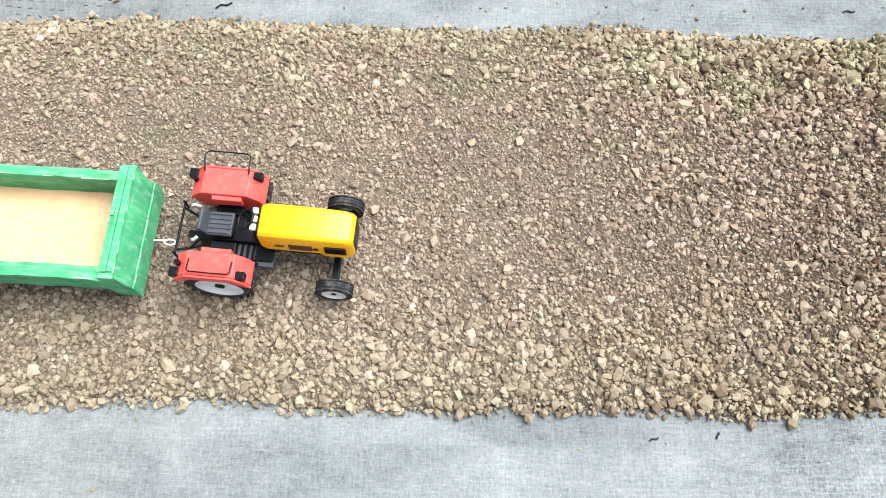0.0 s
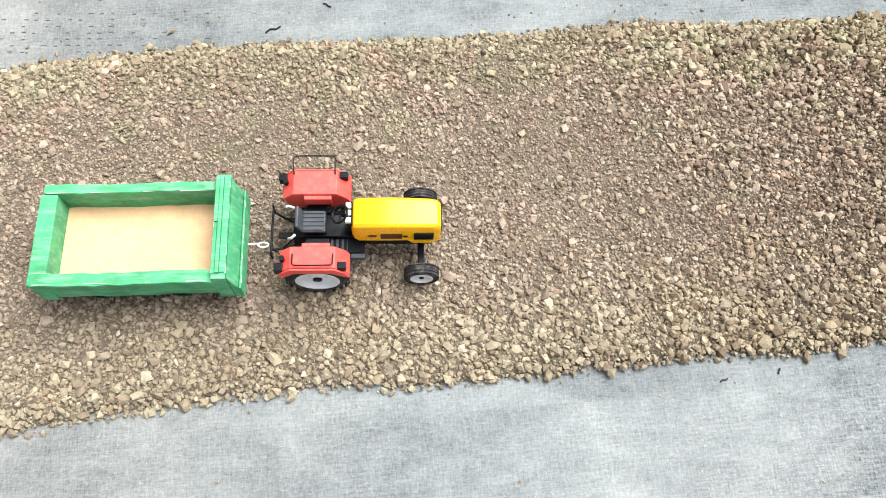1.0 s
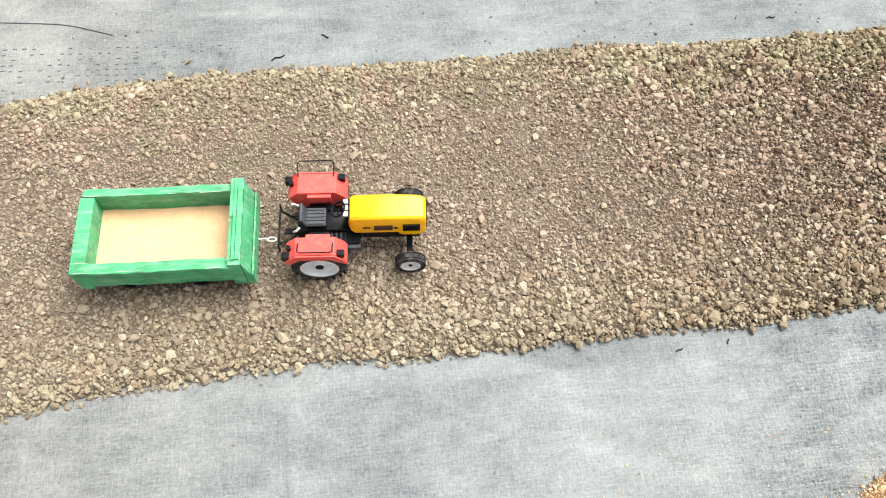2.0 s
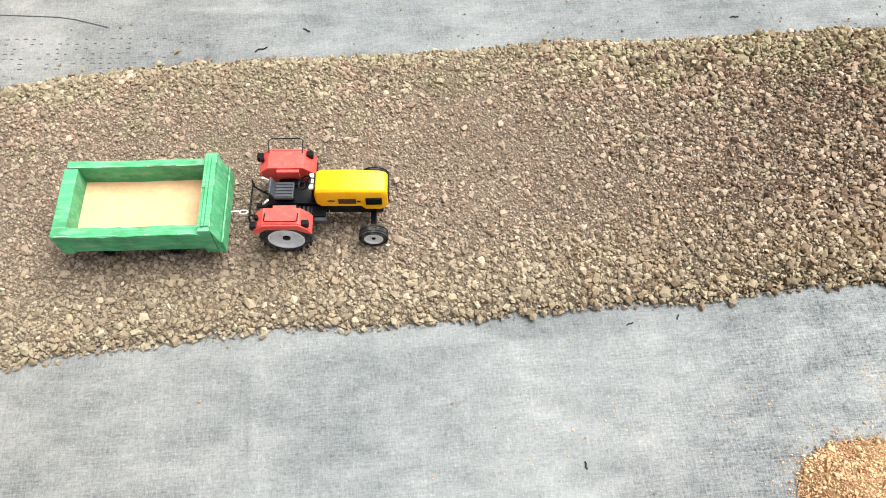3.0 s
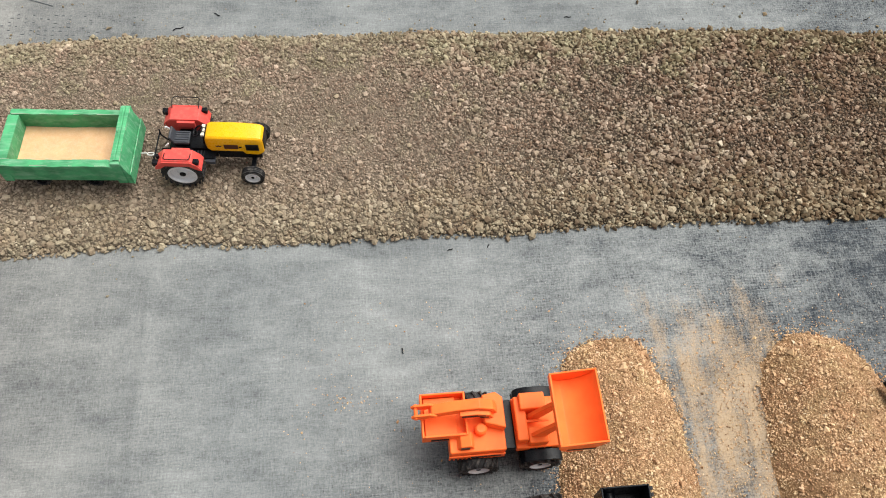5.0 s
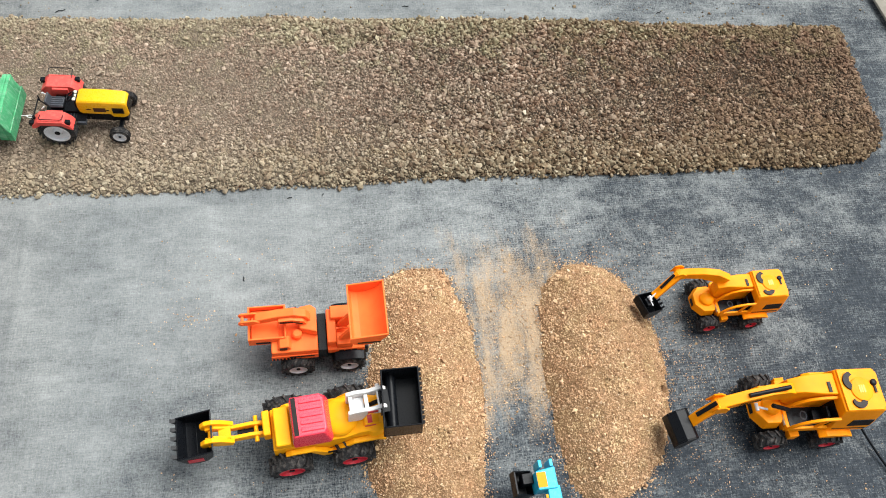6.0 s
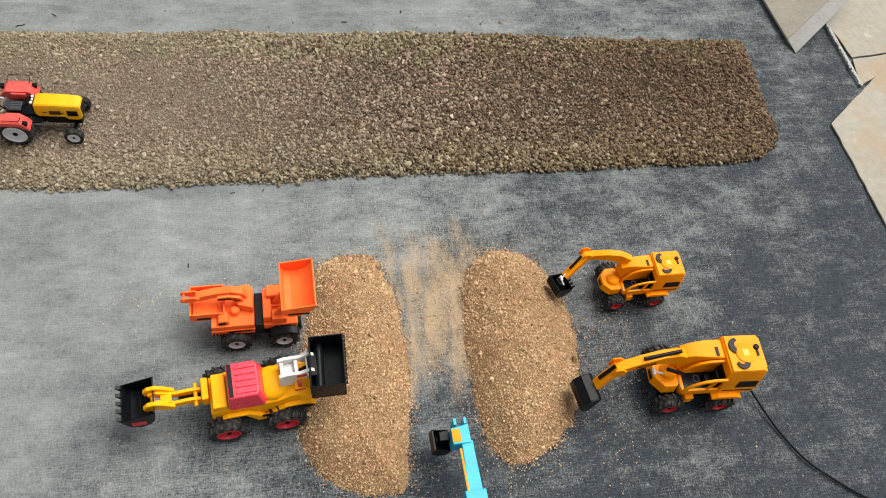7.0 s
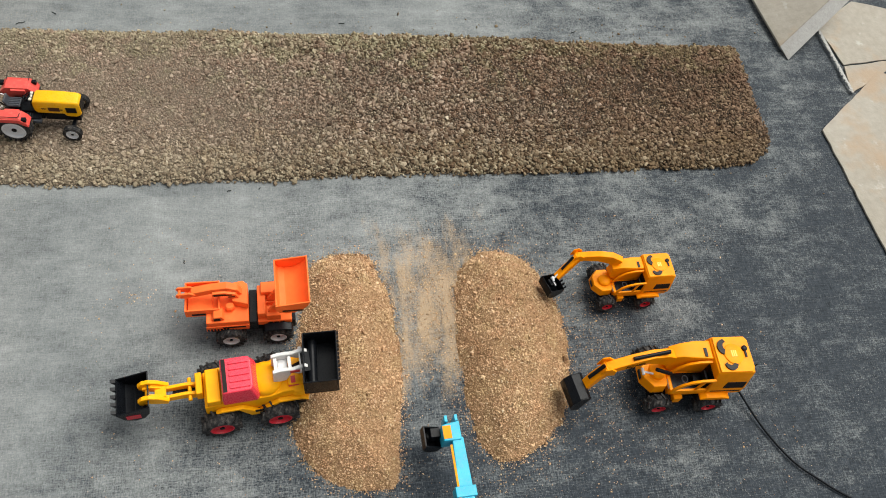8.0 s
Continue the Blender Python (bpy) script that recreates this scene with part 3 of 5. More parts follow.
def build_trailer():
    """Home-made tipping trailer; local x runs forward, origin under its middle."""
    th = thing("toy_trailer", pose(-0.3883, 0.1686, GRAVEL_TOP, 0, 0, -2.9),
               "empty hand-made green toy trailer with an orange bed on gravel", "toy trailer")
    L, W, H, wall = 0.082, 0.0545, 0.0695, 0.011
    part("bed", box(-L + 0.004, L - 0.004, -W + 0.004, W - 0.004, 0.03, 0.0375), BED, th, "shiny orange-cream card bed")
    part("bottom_board", box(-L + 0.006, L + 0.004, -W + 0.003, W - 0.003, 0.0235, 0.0297), GREEN, th)
    for name, y0, y1 in (("side_board", -W - 0.0045, -W + wall - 0.001), ("side_board", W - wall, W)):
        bm = bmesh.new()
        n = 14
        rings = []
        for i in range(n + 1):
            x = -L + (2 * L - 0.012) * i / n
            j = 0.0005 * math.sin(i * 1.9 + y0 * 90) + 0.0005 * math.sin(i * 0.7)
            k = 0.0005 * math.sin(i * 2.7 + 1 + y0 * 50) + 0.0005 * math.sin(i * 0.53 + 2)
            lean = 0.002 if y0 < 0 else 0.0
            rings.append([(x, y0 + j + lean * 2.0, 0.029), (x, y1 - 0.002 + (0 if y0 < 0 else lean), 0.0265), (x, y1 - 0.0005 + k, H + j * 0.5), (x, y0 + k, H + k * 0.6)])
        part(name, loft(rings, bm), GREEN, th, bevel=0.0009)
    bm = box(-L - 0.001, -L + wall, -W - 0.0025, W - wall - 0.0003, 0.027, H - 0.0012)
    for v in bm.verts:
        if v.co.z > 0.04:
            v.co.x += 0.0015 if v.co.x > -L + 0.005 else -0.0015
    part("tail_board", bm, GREEN, th, bevel=0.0009)
    # the front board is a stack of card layers, higher than the sides
    front = part("front_board", box(L - 0.0128, L - 0.0002, -W - 0.0035, W + 0.004, 0.0255, H + 0.006), GREEN, th, "thick green front board of stacked card layers", bevel=0.0008)
    for i, (x0, x1, y0, y1, top) in enumerate([(-0.0128, -0.0093, 0.004, 0.0558, 0.0082), (-0.0127, -0.0096, -0.0525, 0.0035, 0.007), (-0.0091, -0.0058, -0.0522, 0.0555, 0.0087),
                                               (-0.0055, -0.0004, -0.0515, 0.0552, 0.0081)]):
        part("card_layer", box(L + x0, L + x1, y0, y1, H + 0.004, H + top), GREEN, front, bevel=0.0004)
    bm = prism([(L + 0.0003, 0.024), (L + 0.0065, 0.024), (L + 0.0065, 0.046), (L + 0.0003, H + 0.0055)], -W - 0.003, W - 0.001)
    part("front_wedge", bm, GREEN, th, bevel=0.0008)
    # paint has rubbed off along the corners
    r = random.Random(5)
    for (x0, y0), (x1, y1), z in (((-L, -W - 0.0027), (L - 0.014, -W - 0.0027), H + 0.0002), ((-L, -W + wall - 0.0012), (L - 0.014, -W + wall - 0.0012), H + 0.0002), ((-L, W - wall + 0.0002), (L - 0.014, W - wall + 0.0002), H + 0.0002),
                                  ((L - 0.0126, -W), (L - 0.0126, W), H + 0.0066), ((L - 0.0005, -W), (L - 0.0005, W), H + 0.006), ((L + 0.0085, -W), (L + 0.0085, W), 0.049)):
        at = 0.02
        while at < 0.95:
            run = r.uniform(0.03, 0.16)
            p, q = (x0 + (x1 - x0) * at, y0 + (y1 - y0) * at, z), (x0 + (x1 - x0) * min(at + run, 0.98), y0 + (y1 - y0) * min(at + run, 0.98), z)
            part("worn_edge", rod(p, q, r.uniform(0.0003, 0.0007), seg=5, r2=0.0002), WORN, th)
            at += run + r.uniform(0.05, 0.2)
    part("front_lip", box(L + 0.0068, L + 0.0085, -W - 0.0035, W, 0.0235, 0.049), GREEN, th, bevel=0.0004)
    ring = [(L + 0.008, 0.001, 0.026), (L + 0.017, 0.0015, 0.026)]
    ring += [(L + 0.0225 + 0.0048 * math.cos(a), 0.0028 * math.sin(a), 0.0258) for a in [math.pi - 2 * math.pi * k / 14 for k in range(15)]]
    part("tow_ring", tube(ring, 0.0009), WHITE, th, "white bent wire tow ring", smooth=True)
    for x in (-0.042, 0.03):
        part("axle", rod((x, -0.04, 0.012), (x, 0.04, 0.012), 0.002), BLACK, th)
        part("axle_block", box(x - 0.006, x + 0.006, -0.03, 0.03, 0.013, 0.0234), BLACK, th)
        for y in (-0.0425, 0.0425):
            wheel(th, x, y, 0.011, 0.008, BLACK, 0.6, -1 if y < 0 else 1, 12, 0.0006)
    return th


def build_tractor():
    th = thing("toy_tractor", pose(-0.2311, 0.1712, GRAVEL_TOP, 0, 0, -4.1),
               "red, yellow and black toy farm tractor standing on the gravel road", "toy tractor")
    for s in (-1, 1):
        wheel(th, 0, s * 0.0425, 0.0282, 0.021, SILVER, 0.7, s, 20, 0.0009, "silver rim of the large rear wheel")
        wheel(th, 0.097, s * 0.0405, 0.0158, 0.0115, SILVER, 0.66, s, 0, 0.0005, "silver rim of the small front wheel", ribs=4)
        part("axle_arm", rod((0, s * 0.012, 0.028), (0, s * 0.034, 0.028), 0.006, r2=0.005), BLACK, th, smooth=True)
        part("front_axle_arm", box(0.0935, 0.1, s * 0.006, s * 0.034, 0.014, 0.021), BLACK, th, bevel=0.001)
        part("kingpin", rod((0.0968, s * 0.031, 0.012), (0.0968, s * 0.031, 0.026), 0.0025), BLACK, th, smooth=True)
        # angular mudguard with its inner cheek
        outer, inner = (-0.0525, -0.031) if s < 0 else (0.0475, 0.0225)
        top = [(-0.034, 0.046), (-0.0325, 0.052), (-0.022, 0.0625), (0.018, 0.0625), (0.0275, 0.053), (0.031, 0.045), (0.0295, 0.0445), (0.0262, 0.0515), (0.0172, 0.0605), (-0.0212, 0.0605), (-0.031, 0.051), (-0.0325, 0.0458)]
        guard = part("mudguard", prism(top, outer, inner), RED, th, "red angular mudguard over the rear wheel", bevel=0.0009)
        cheek = [(-0.0215, 0.0602), (0.0172, 0.0602), (0.026, 0.051), (0.028, 0.04), (0.02, 0.034), (-0.02, 0.034), (-0.029, 0.042), (-0.0308, 0.051)]
        part("inner_cheek", prism(cheek, inner, inner + s * 0.002), RED, guard, bevel=0.0004)
        part("cheek_box", box(-0.012, 0.0135, inner - s * 0.0045, inner - s * 0.0003, 0.05, 0.0606), RED, guard, bevel=0.0006)
        lip = [(-0.034, 0.0455), (-0.0325, 0.052), (-0.022, 0.0622), (0.018, 0.0622), (0.0275, 0.053), (0.031, 0.0445), (0.0275, 0.0445), (0.0225, 0.0475), (0.0145, 0.0535), (-0.0185, 0.0535), (-0.0265, 0.047), (-0.031, 0.0455)]
        part("outer_lip", prism(lip, outer + s * 0.0003, outer + s * 0.0022), RED, guard, bevel=0.0004)
        part("front_lamp", box(0.0205, 0.0285, outer - s * 0.007, outer, 0.0545, 0.0615), BLACK, guard, "black square lamp housing", bevel=0.0008)
        part("rear_lamp", box(-0.0365, -0.0288, outer - s * 0.0075, outer + s * 0.0005, 0.0495, 0.0575), BLACK, guard, "black square lamp housing", bevel=0.0008)
        part("round_lamp", rod((-0.0292, outer - s * 0.0105, 0.0565), (-0.0292, outer - s * 0.0105, 0.0625), 0.0025), BLACK, guard, smooth=True)
        if s < 0:
            rail = [(-0.0195, -0.0385, 0.0628), (-0.0195, -0.0485, 0.0648), (-0.0175, -0.0505, 0.065), (0.0, -0.0508, 0.0652), (0.0145, -0.0505, 0.065), (0.0165, -0.0485, 0.0648), (0.0165, -0.0385, 0.0628)]
        else:
            rail = [(-0.0215, 0.0435, 0.0625), (-0.0225, 0.053, 0.066), (-0.0225, 0.059, 0.066), (-0.02, 0.0615, 0.066), (0.0, 0.0617, 0.066), (0.014, 0.0615, 0.066), (0.0165, 0.059, 0.066), (0.0165, 0.053, 0.066), (0.0165, 0.0435, 0.0625)]
        part("hand_rail", tube(rail, 0.0007), BLACK, guard, "bent black wire hand rail", smooth=True)
    part("gearbox", prism([(-0.024, 0.02), (-0.024, 0.036), (-0.012, 0.042), (0.034, 0.041), (0.045, 0.036), (0.045, 0.02)], -0.012, 0.012), BLACK, th, bevel=0.0015)
    part("engine_block", box(0.045, 0.108, -0.009, 0.009, 0.016, 0.041), BLACK, th, bevel=0.0012)
    part("floor_plate", prism([(0.002, 0.0335), (0.04, 0.0335), (0.044, 0.036), (0.044, 0.0375), (0.002, 0.0352)], -0.0265, 0.0185), BLACK, th, bevel=0.0006)
    for i in range(5):
        part("tread_rib", box(0.012 + i * 0.005, 0.0142 + i * 0.005, -0.0255, -0.0125, 0.0355, 0.0366), GREY, th)
    part("side_step", box(0.03, 0.044, -0.031, -0.0205, 0.028, 0.0345), GREY, th, "dusty black side step", bevel=0.001)
    # bonnet: rounded shell with a deeper nose, stepped lower edge
    def bonnet_ring(x, w, top, low):
        return [(x, -w - 0.0018, low), (x, -w - 0.0012, top - 0.006), (x, -w - 0.0002, top - 0.0018), (x, -w + 0.0022, top), (x, w - 0.0022, top), (x, w + 0.0002, top - 0.0018), (x, w + 0.0012, top - 0.006), (x, w + 0.0018, low)]
    rings = [bonnet_ring(0.0325, 0.0118, 0.0645, 0.052), bonnet_ring(0.0345, 0.0142, 0.0685, 0.0465), bonnet_ring(0.039, 0.015, 0.071, 0.0425), bonnet_ring(0.07, 0.0152, 0.0712, 0.0425), bonnet_ring(0.084, 0.015, 0.0708, 0.0425),
             bonnet_ring(0.0885, 0.0149, 0.0705, 0.036), bonnet_ring(0.105, 0.0147, 0.0695, 0.035), bonnet_ring(0.1115, 0.014, 0.068, 0.038), bonnet_ring(0.1145, 0.0122, 0.065, 0.041)]
    bonnet = part("bonnet", loft(rings), HOOD, th, "glossy yellow bonnet", bevel=0.0008, smooth=True)
    for s in (-1, 1):
        part("side_grille", box(0.0895, 0.108, s * 0.016, s * 0.0178, 0.046, 0.0585), GLASSY, bonnet, "dark side grille", bevel=0.0005)
        for i in range(3):
            part("grille_bar", box(0.0905, 0.107, s * 0.0179, s * 0.0183, 0.049 + i * 0.003, 0.0498 + i * 0.003), BLACK, bonnet)
        part("side_vent", box(0.059, 0.079, s * 0.016, s * 0.0178, 0.0485, 0.0575), VENT, bonnet, "dark brown side vent", bevel=0.0004)
        part("badge_bar", box(0.08, 0.084, s * 0.0164, s * 0.0179, 0.052, 0.0535), BLACK, bonnet)
        part("emblem", prism([(0.047, 0.0545), (0.049, 0.0525), (0.0515, 0.0535), (0.054, 0.0525), (0.0555, 0.0545), (0.053, 0.0542), (0.0512, 0.0555), (0.0492, 0.0542)], s * 0.0164, s * 0.0177), VENT, bonnet)
    part("radiator_grille", box(0.1135, 0.1156, -0.0115, 0.0115, 0.0425, 0.0635), BLACK, bonnet, bevel=0.0008)
    dash = part("dashboard", prism([(0.0285, 0.051), (0.0305, 0.0665), (0.0335, 0.0685), (0.0345, 0.051)], -0.012, 0.012), BLACK, th, bevel=0.0008)
    for y in (-0.0075, 0.0, 0.0075):
        part("gauge", box(0.0275, 0.0325, y - 0.0028, y + 0.0028, 0.0665, 0.0698), STICKER, dash, "pale instrument on the dashboard", bevel=0.0006)
    part("steering_column", rod((0.034, 0, 0.056), (0.0225, 0, 0.0655), 0.0018), BLACK, th)
    sm = Matrix.Translation((0.022, 0, 0.066)) @ Matrix.Rotation(radians(-35), 4, "Y")
    ring = [sm @ Vector((0.0088 * math.cos(a), 0.0088 * math.sin(a), 0)) for a in [2 * math.pi * k / 24 for k in range(25)]]
    sw = part("steering_wheel", tube(ring, 0.0011), BLACK, th, smooth=True)
    bm = bmesh.new()
    for k in range(3):
        a = 2 * math.pi * k / 3 + 0.5
        rod(sm @ Vector((0, 0, -0.001)), sm @ Vector((0.0088 * math.cos(a), 0.0088 * math.sin(a), 0)), 0.0008, bm, 6)
    part("spokes", bm, BLACK, sw)
    # seat
    part("seat_base", box(-0.014, 0.008, -0.008, 0.008, 0.0405, 0.0465), BLACK, th)
    for s in (-1, 1):
        part("axle_housing", box(-0.012, 0.012, s * 0.0125, s * (0.03 if s < 0 else 0.022), 0.022, 0.042), BLACK, th, bevel=0.002)
    part("seat", box(-0.0145, 0.008, -0.0112, 0.0112, 0.0468, 0.0515), GREY, th, "black ribbed seat", bevel=0.0016)
    for i in range(5):
        part("seat_rib", box(-0.013, 0.0068, -0.0098 + i * 0.0043, -0.0072 + i * 0.0043, 0.0512, 0.0526), GREY, th, bevel=0.0006)
    bm = prism([(-0.0145, 0.048), (-0.0115, 0.048), (-0.0165, 0.0625), (-0.0195, 0.0615)], -0.011, 0.011)
    part("seat_back", bm, GREY, th, "black low seat back", bevel=0.0012)
    part("gear_lever", tube([(0.014, 0.011, 0.036), (0.0135, 0.012, 0.05), (0.01, 0.0125, 0.056)], 0.0007), BLACK, th)
    part("side_lever", tube([(-0.022, 0.0145, 0.05), (-0.0265, 0.0135, 0.056), (-0.0285, 0.012, 0.057)], 0.0011), SILVER, th)
    part("hose_clip", tube([(-0.026, -0.016, 0.047), (-0.0225, -0.0185, 0.0535), (-0.019, -0.0165, 0.0565)], 0.0013), WHITE, th, "white clip beside the mudguard", smooth=True)
    # linkage at the back
    bar = part("linkage_frame", rod((-0.0445, -0.025, 0.03), (-0.0445, 0.025, 0.03), 0.0011), BLACK, th, smooth=True)
    for s in (-1, 1):
        part("link_arm", tube([(-0.02, s * 0.01, 0.022), (-0.034, s * 0.016, 0.024), (-0.0445, s * 0.0205, 0.03)], 0.0012), BLACK, bar, smooth=True)
        part("link_post", rod((-0.0445, s * 0.0248, 0.02), (-0.0445, s * 0.0248, 0.0345), 0.0011), BLACK, bar)
        part("lift_rod", tube([(-0.021, s * 0.009, 0.037), (-0.034, s * 0.016, 0.024)], 0.0009), BLACK, bar)
    part("tow_bar", box(-0.04, -0.02, -0.003, 0.003, 0.017, 0.0195), BLACK, th)
    return th


resize(build_trailer(), 1.004, 0.855, 0.917)
resize(build_tractor(), 0.973, 0.953, 0.992)


# ---- toy building machines ----
def lettering(text, size, parent, m, material):
    """Raised letters as one mesh under a part."""
    cu = bpy.data.curves.new("lettering", "FONT")
    cu.body, cu.size, cu.extrude, cu.align_x, cu.align_y = text, size, 0.0002, "CENTER", "CENTER"
    tmp = new("lettering_curve", cu)
    bpy.context.view_layer.update()
    me = bpy.data.meshes.new_from_object(tmp.evaluated_get(bpy.context.evaluated_depsgraph_get()))
    bpy.data.objects.remove(tmp)
    me.materials.clear()
    me.materials.append(material)
    word = new("lettering", me)
    word.parent = parent
    word.matrix_basis = m
    return word


def scoop(profile, y0, y1, t, bm=None):
    """A bucket: an open profile in xz given a thickness, with cheek plates at both ends."""
    bm = bm or bmesh.new()
    pts = [Vector((p[0], 0, p[1])) for p in profile]
    back = []
    for i, p in enumerate(pts):
        d = (pts[min(i + 1, len(pts) - 1)] - pts[max(i - 1, 0)]).normalized()
        back.append(p + t * Vector((d.z, 0, -d.x)))
    prism([(p.x, p.z) for p in pts] + [(p.x, p.z) for p in back[::-1]], y0, y1, "y", bm)
    for a, b in ((y0 - t, y0 - 0.0001), (y1 + 0.0001, y1 + t)):
        prism([(p.x, p.z) for p in back], a, b, "y", bm)
    return bm


def build_orange_loader():
    th = thing("toy_backhoe_loader", pose(0.179, -0.2612, 0.0, 0, 0, 1.1),
               "bright orange toy loader with a raised bucket beside the sand heap", "toy loader")
    for x in (-0.036, 0.036):
        for s in (-1, 1):
            wheel(th, x, s * 0.037, 0.021, 0.02, SILVER, 0.6, s, 15, 0.0024, "silver rim")
    part("chassis", box(-0.066, 0.064, -0.026, 0.026, 0.016, 0.036), BLACK, th, "black plastic chassis", bevel=0.0015)
    part("joint", box(-0.0062, 0.0062, -0.03, 0.03, 0.022, 0.046), BLACK, th, bevel=0.001)
    rear = part("rear_body", prism([(-0.07, -0.034), (-0.0065, -0.034), (-0.0065, 0.026), (-0.014, 0.033), (-0.05, 0.031), (-0.07, 0.02)], 0.0365, 0.0565, "z"), ORANGE, th, bevel=0.0018)
    part("rear_skirt", box(-0.0708, -0.0068, -0.0362, -0.0342, 0.0365, 0.0475), ORANGE, rear, bevel=0.0006)
    for i in range(7):
        part("stripe", box(-0.069 + i * 0.0048, -0.0662 + i * 0.0048, -0.0369, -0.0363, 0.038, 0.0425), BLACK, rear)
    part("script_bar", box(-0.046, -0.012, -0.0369, -0.0363, 0.0435, 0.0463), BLACK, rear)
    part("engine_hump", prism([(-0.062, 0.0566), (-0.058, 0.064), (-0.046, 0.066), (-0.042, 0.0566)], -0.03, -0.012), ORANGE, rear, bevel=0.0012)
    part("hump_sticker", box(-0.058, -0.048, -0.031, -0.0302, 0.0575, 0.0625), BLACK, rear)
    part("shoulder", prism([(-0.0065, -0.012), (-0.0065, 0.026), (-0.014, 0.033), (-0.03, 0.03), (-0.03, -0.004)], 0.0567, 0.07, "z"), ORANGE, rear, bevel=0.0018)
    part("swivel", lathe([(0.007, 0.0), (0.007, 0.007), (0.005, 0.009)], 24), ORANGE, rear, smooth=True).matrix_basis = pose(-0.034, -0.009, 0.0566, 90)
    # digging arm folded over the rear
    arm = part("digging_arm", prism([(-0.014, 0.069), (-0.02, 0.082), (-0.036, 0.089), (-0.06, 0.087), (-0.089, 0.08), (-0.092, 0.073), (-0.083, 0.0705), (-0.058, 0.076), (-0.036, 0.0775), (-0.026, 0.069)], 0.0065, 0.0195), ORANGE, th, "orange folded digging arm", bevel=0.0014)
    part("arm_cheek", prism([(-0.018, 0.067), (-0.024, 0.079), (-0.04, 0.0845), (-0.058, 0.083), (-0.058, 0.0765), (-0.036, 0.076), (-0.029, 0.066)], 0.001, 0.0063), ORANGE, arm, bevel=0.0006)
    part("arm_sticker", box(-0.056, -0.038, 0.0003, 0.0009, 0.078, 0.0815), BLACK, arm)
    for x, z in ((-0.03, 0.074), (-0.034, 0.079)):
        part("arm_slot", box(x - 0.005, x + 0.005, 0.0003, 0.0009, z - 0.0008, z + 0.0008), BLACK, arm)
    for y0, y1 in ((0.0045, 0.0075), (0.0165, 0.0195)):
        part("tip_plate", prism([(-0.094, 0.07), (-0.1095, 0.073), (-0.1115, 0.0775), (-0.108, 0.0815), (-0.09, 0.083), (-0.082, 0.078)], y0, y1), ORANGE, arm, bevel=0.0008)
    part("tip_pin", rod((-0.106, 0.003, 0.077), (-0.106, 0.021, 0.077), 0.0022), ORANGE, arm, smooth=True)
    hoe = part("digging_bucket", tray(-0.1, -0.0485, -0.016, 0.0375, 0.05, 0.067, 0.0025), ORANGE, th, "orange box-shaped digging bucket", bevel=0.0008)
    part("bucket_floor_block", box(-0.096, -0.06, -0.0125, 0.034, 0.0526, 0.059), ORANGE, hoe, bevel=0.001)
    part("bucket_sticker", box(-0.09, -0.07, -0.0168, -0.0161, 0.054, 0.058), BLACK, hoe)
    # front half with a step and a well for the lifting arms
    frontb = part("front_body", box(0.0066, 0.058, -0.0315, 0.031, 0.0365, 0.0475), ORANGE, th, bevel=0.0018)
    part("cab_block", box(0.0068, 0.0195, -0.026, 0.028, 0.0476, 0.061), ORANGE, frontb, bevel=0.0018)
    part("bonnet_block", box(0.0125, 0.042, 0.0095, 0.03, 0.0477, 0.067), ORANGE, frontb, bevel=0.0018)
    part("bonnet_block", box(0.0197, 0.042, -0.03, -0.0105, 0.0477, 0.0605), ORANGE, frontb, bevel=0.0018)
    part("cross_bar", box(0.0197, 0.045, -0.0035, -0.001, 0.0555, 0.058), ORANGE, frontb)
    for i in range(3):
        part("front_sticker", box(0.022 + i * 0.009, 0.029 + i * 0.009, -0.0322, -0.0316, 0.0385, 0.0445), BLACK, frontb)
    for s in (-1, 1):
        part("mudguard", prism([(0.012, 0.034), (0.016, 0.0405), (0.024, 0.0435), (0.048, 0.0435), (0.057, 0.0405), (0.06, 0.035), (0.056, 0.037), (0.047, 0.0405), (0.025, 0.0405), (0.017, 0.0375)], s * 0.0323, s * 0.046), BLACK, th, "black plastic guard over the front wheel", bevel=0.0006)
    for y in (-0.015, 0.009):
        part("lift_arm", prism([(0.022, 0.05), (0.022, 0.06), (0.05, 0.108), (0.06, 0.1075), (0.034, 0.05)], y - 0.008, y - 0.003), ORANGE, th, bevel=0.0006)
    prof = [(0.0375, 0.128), (0.0378, 0.1195), (0.0415, 0.113), (0.05, 0.11), (0.062, 0.1115), (0.073, 0.118), (0.08, 0.127), (0.083, 0.1355)]
    bucket = part("bucket", scoop(prof, -0.055, 0.0245, 0.0022), ORANGE, th, "large raised orange loading bucket", bevel=0.0005)
    part("bucket_decal", box(0.045, 0.075, -0.0578, -0.0573, 0.1135, 0.117), BLACK, bucket)
    return th


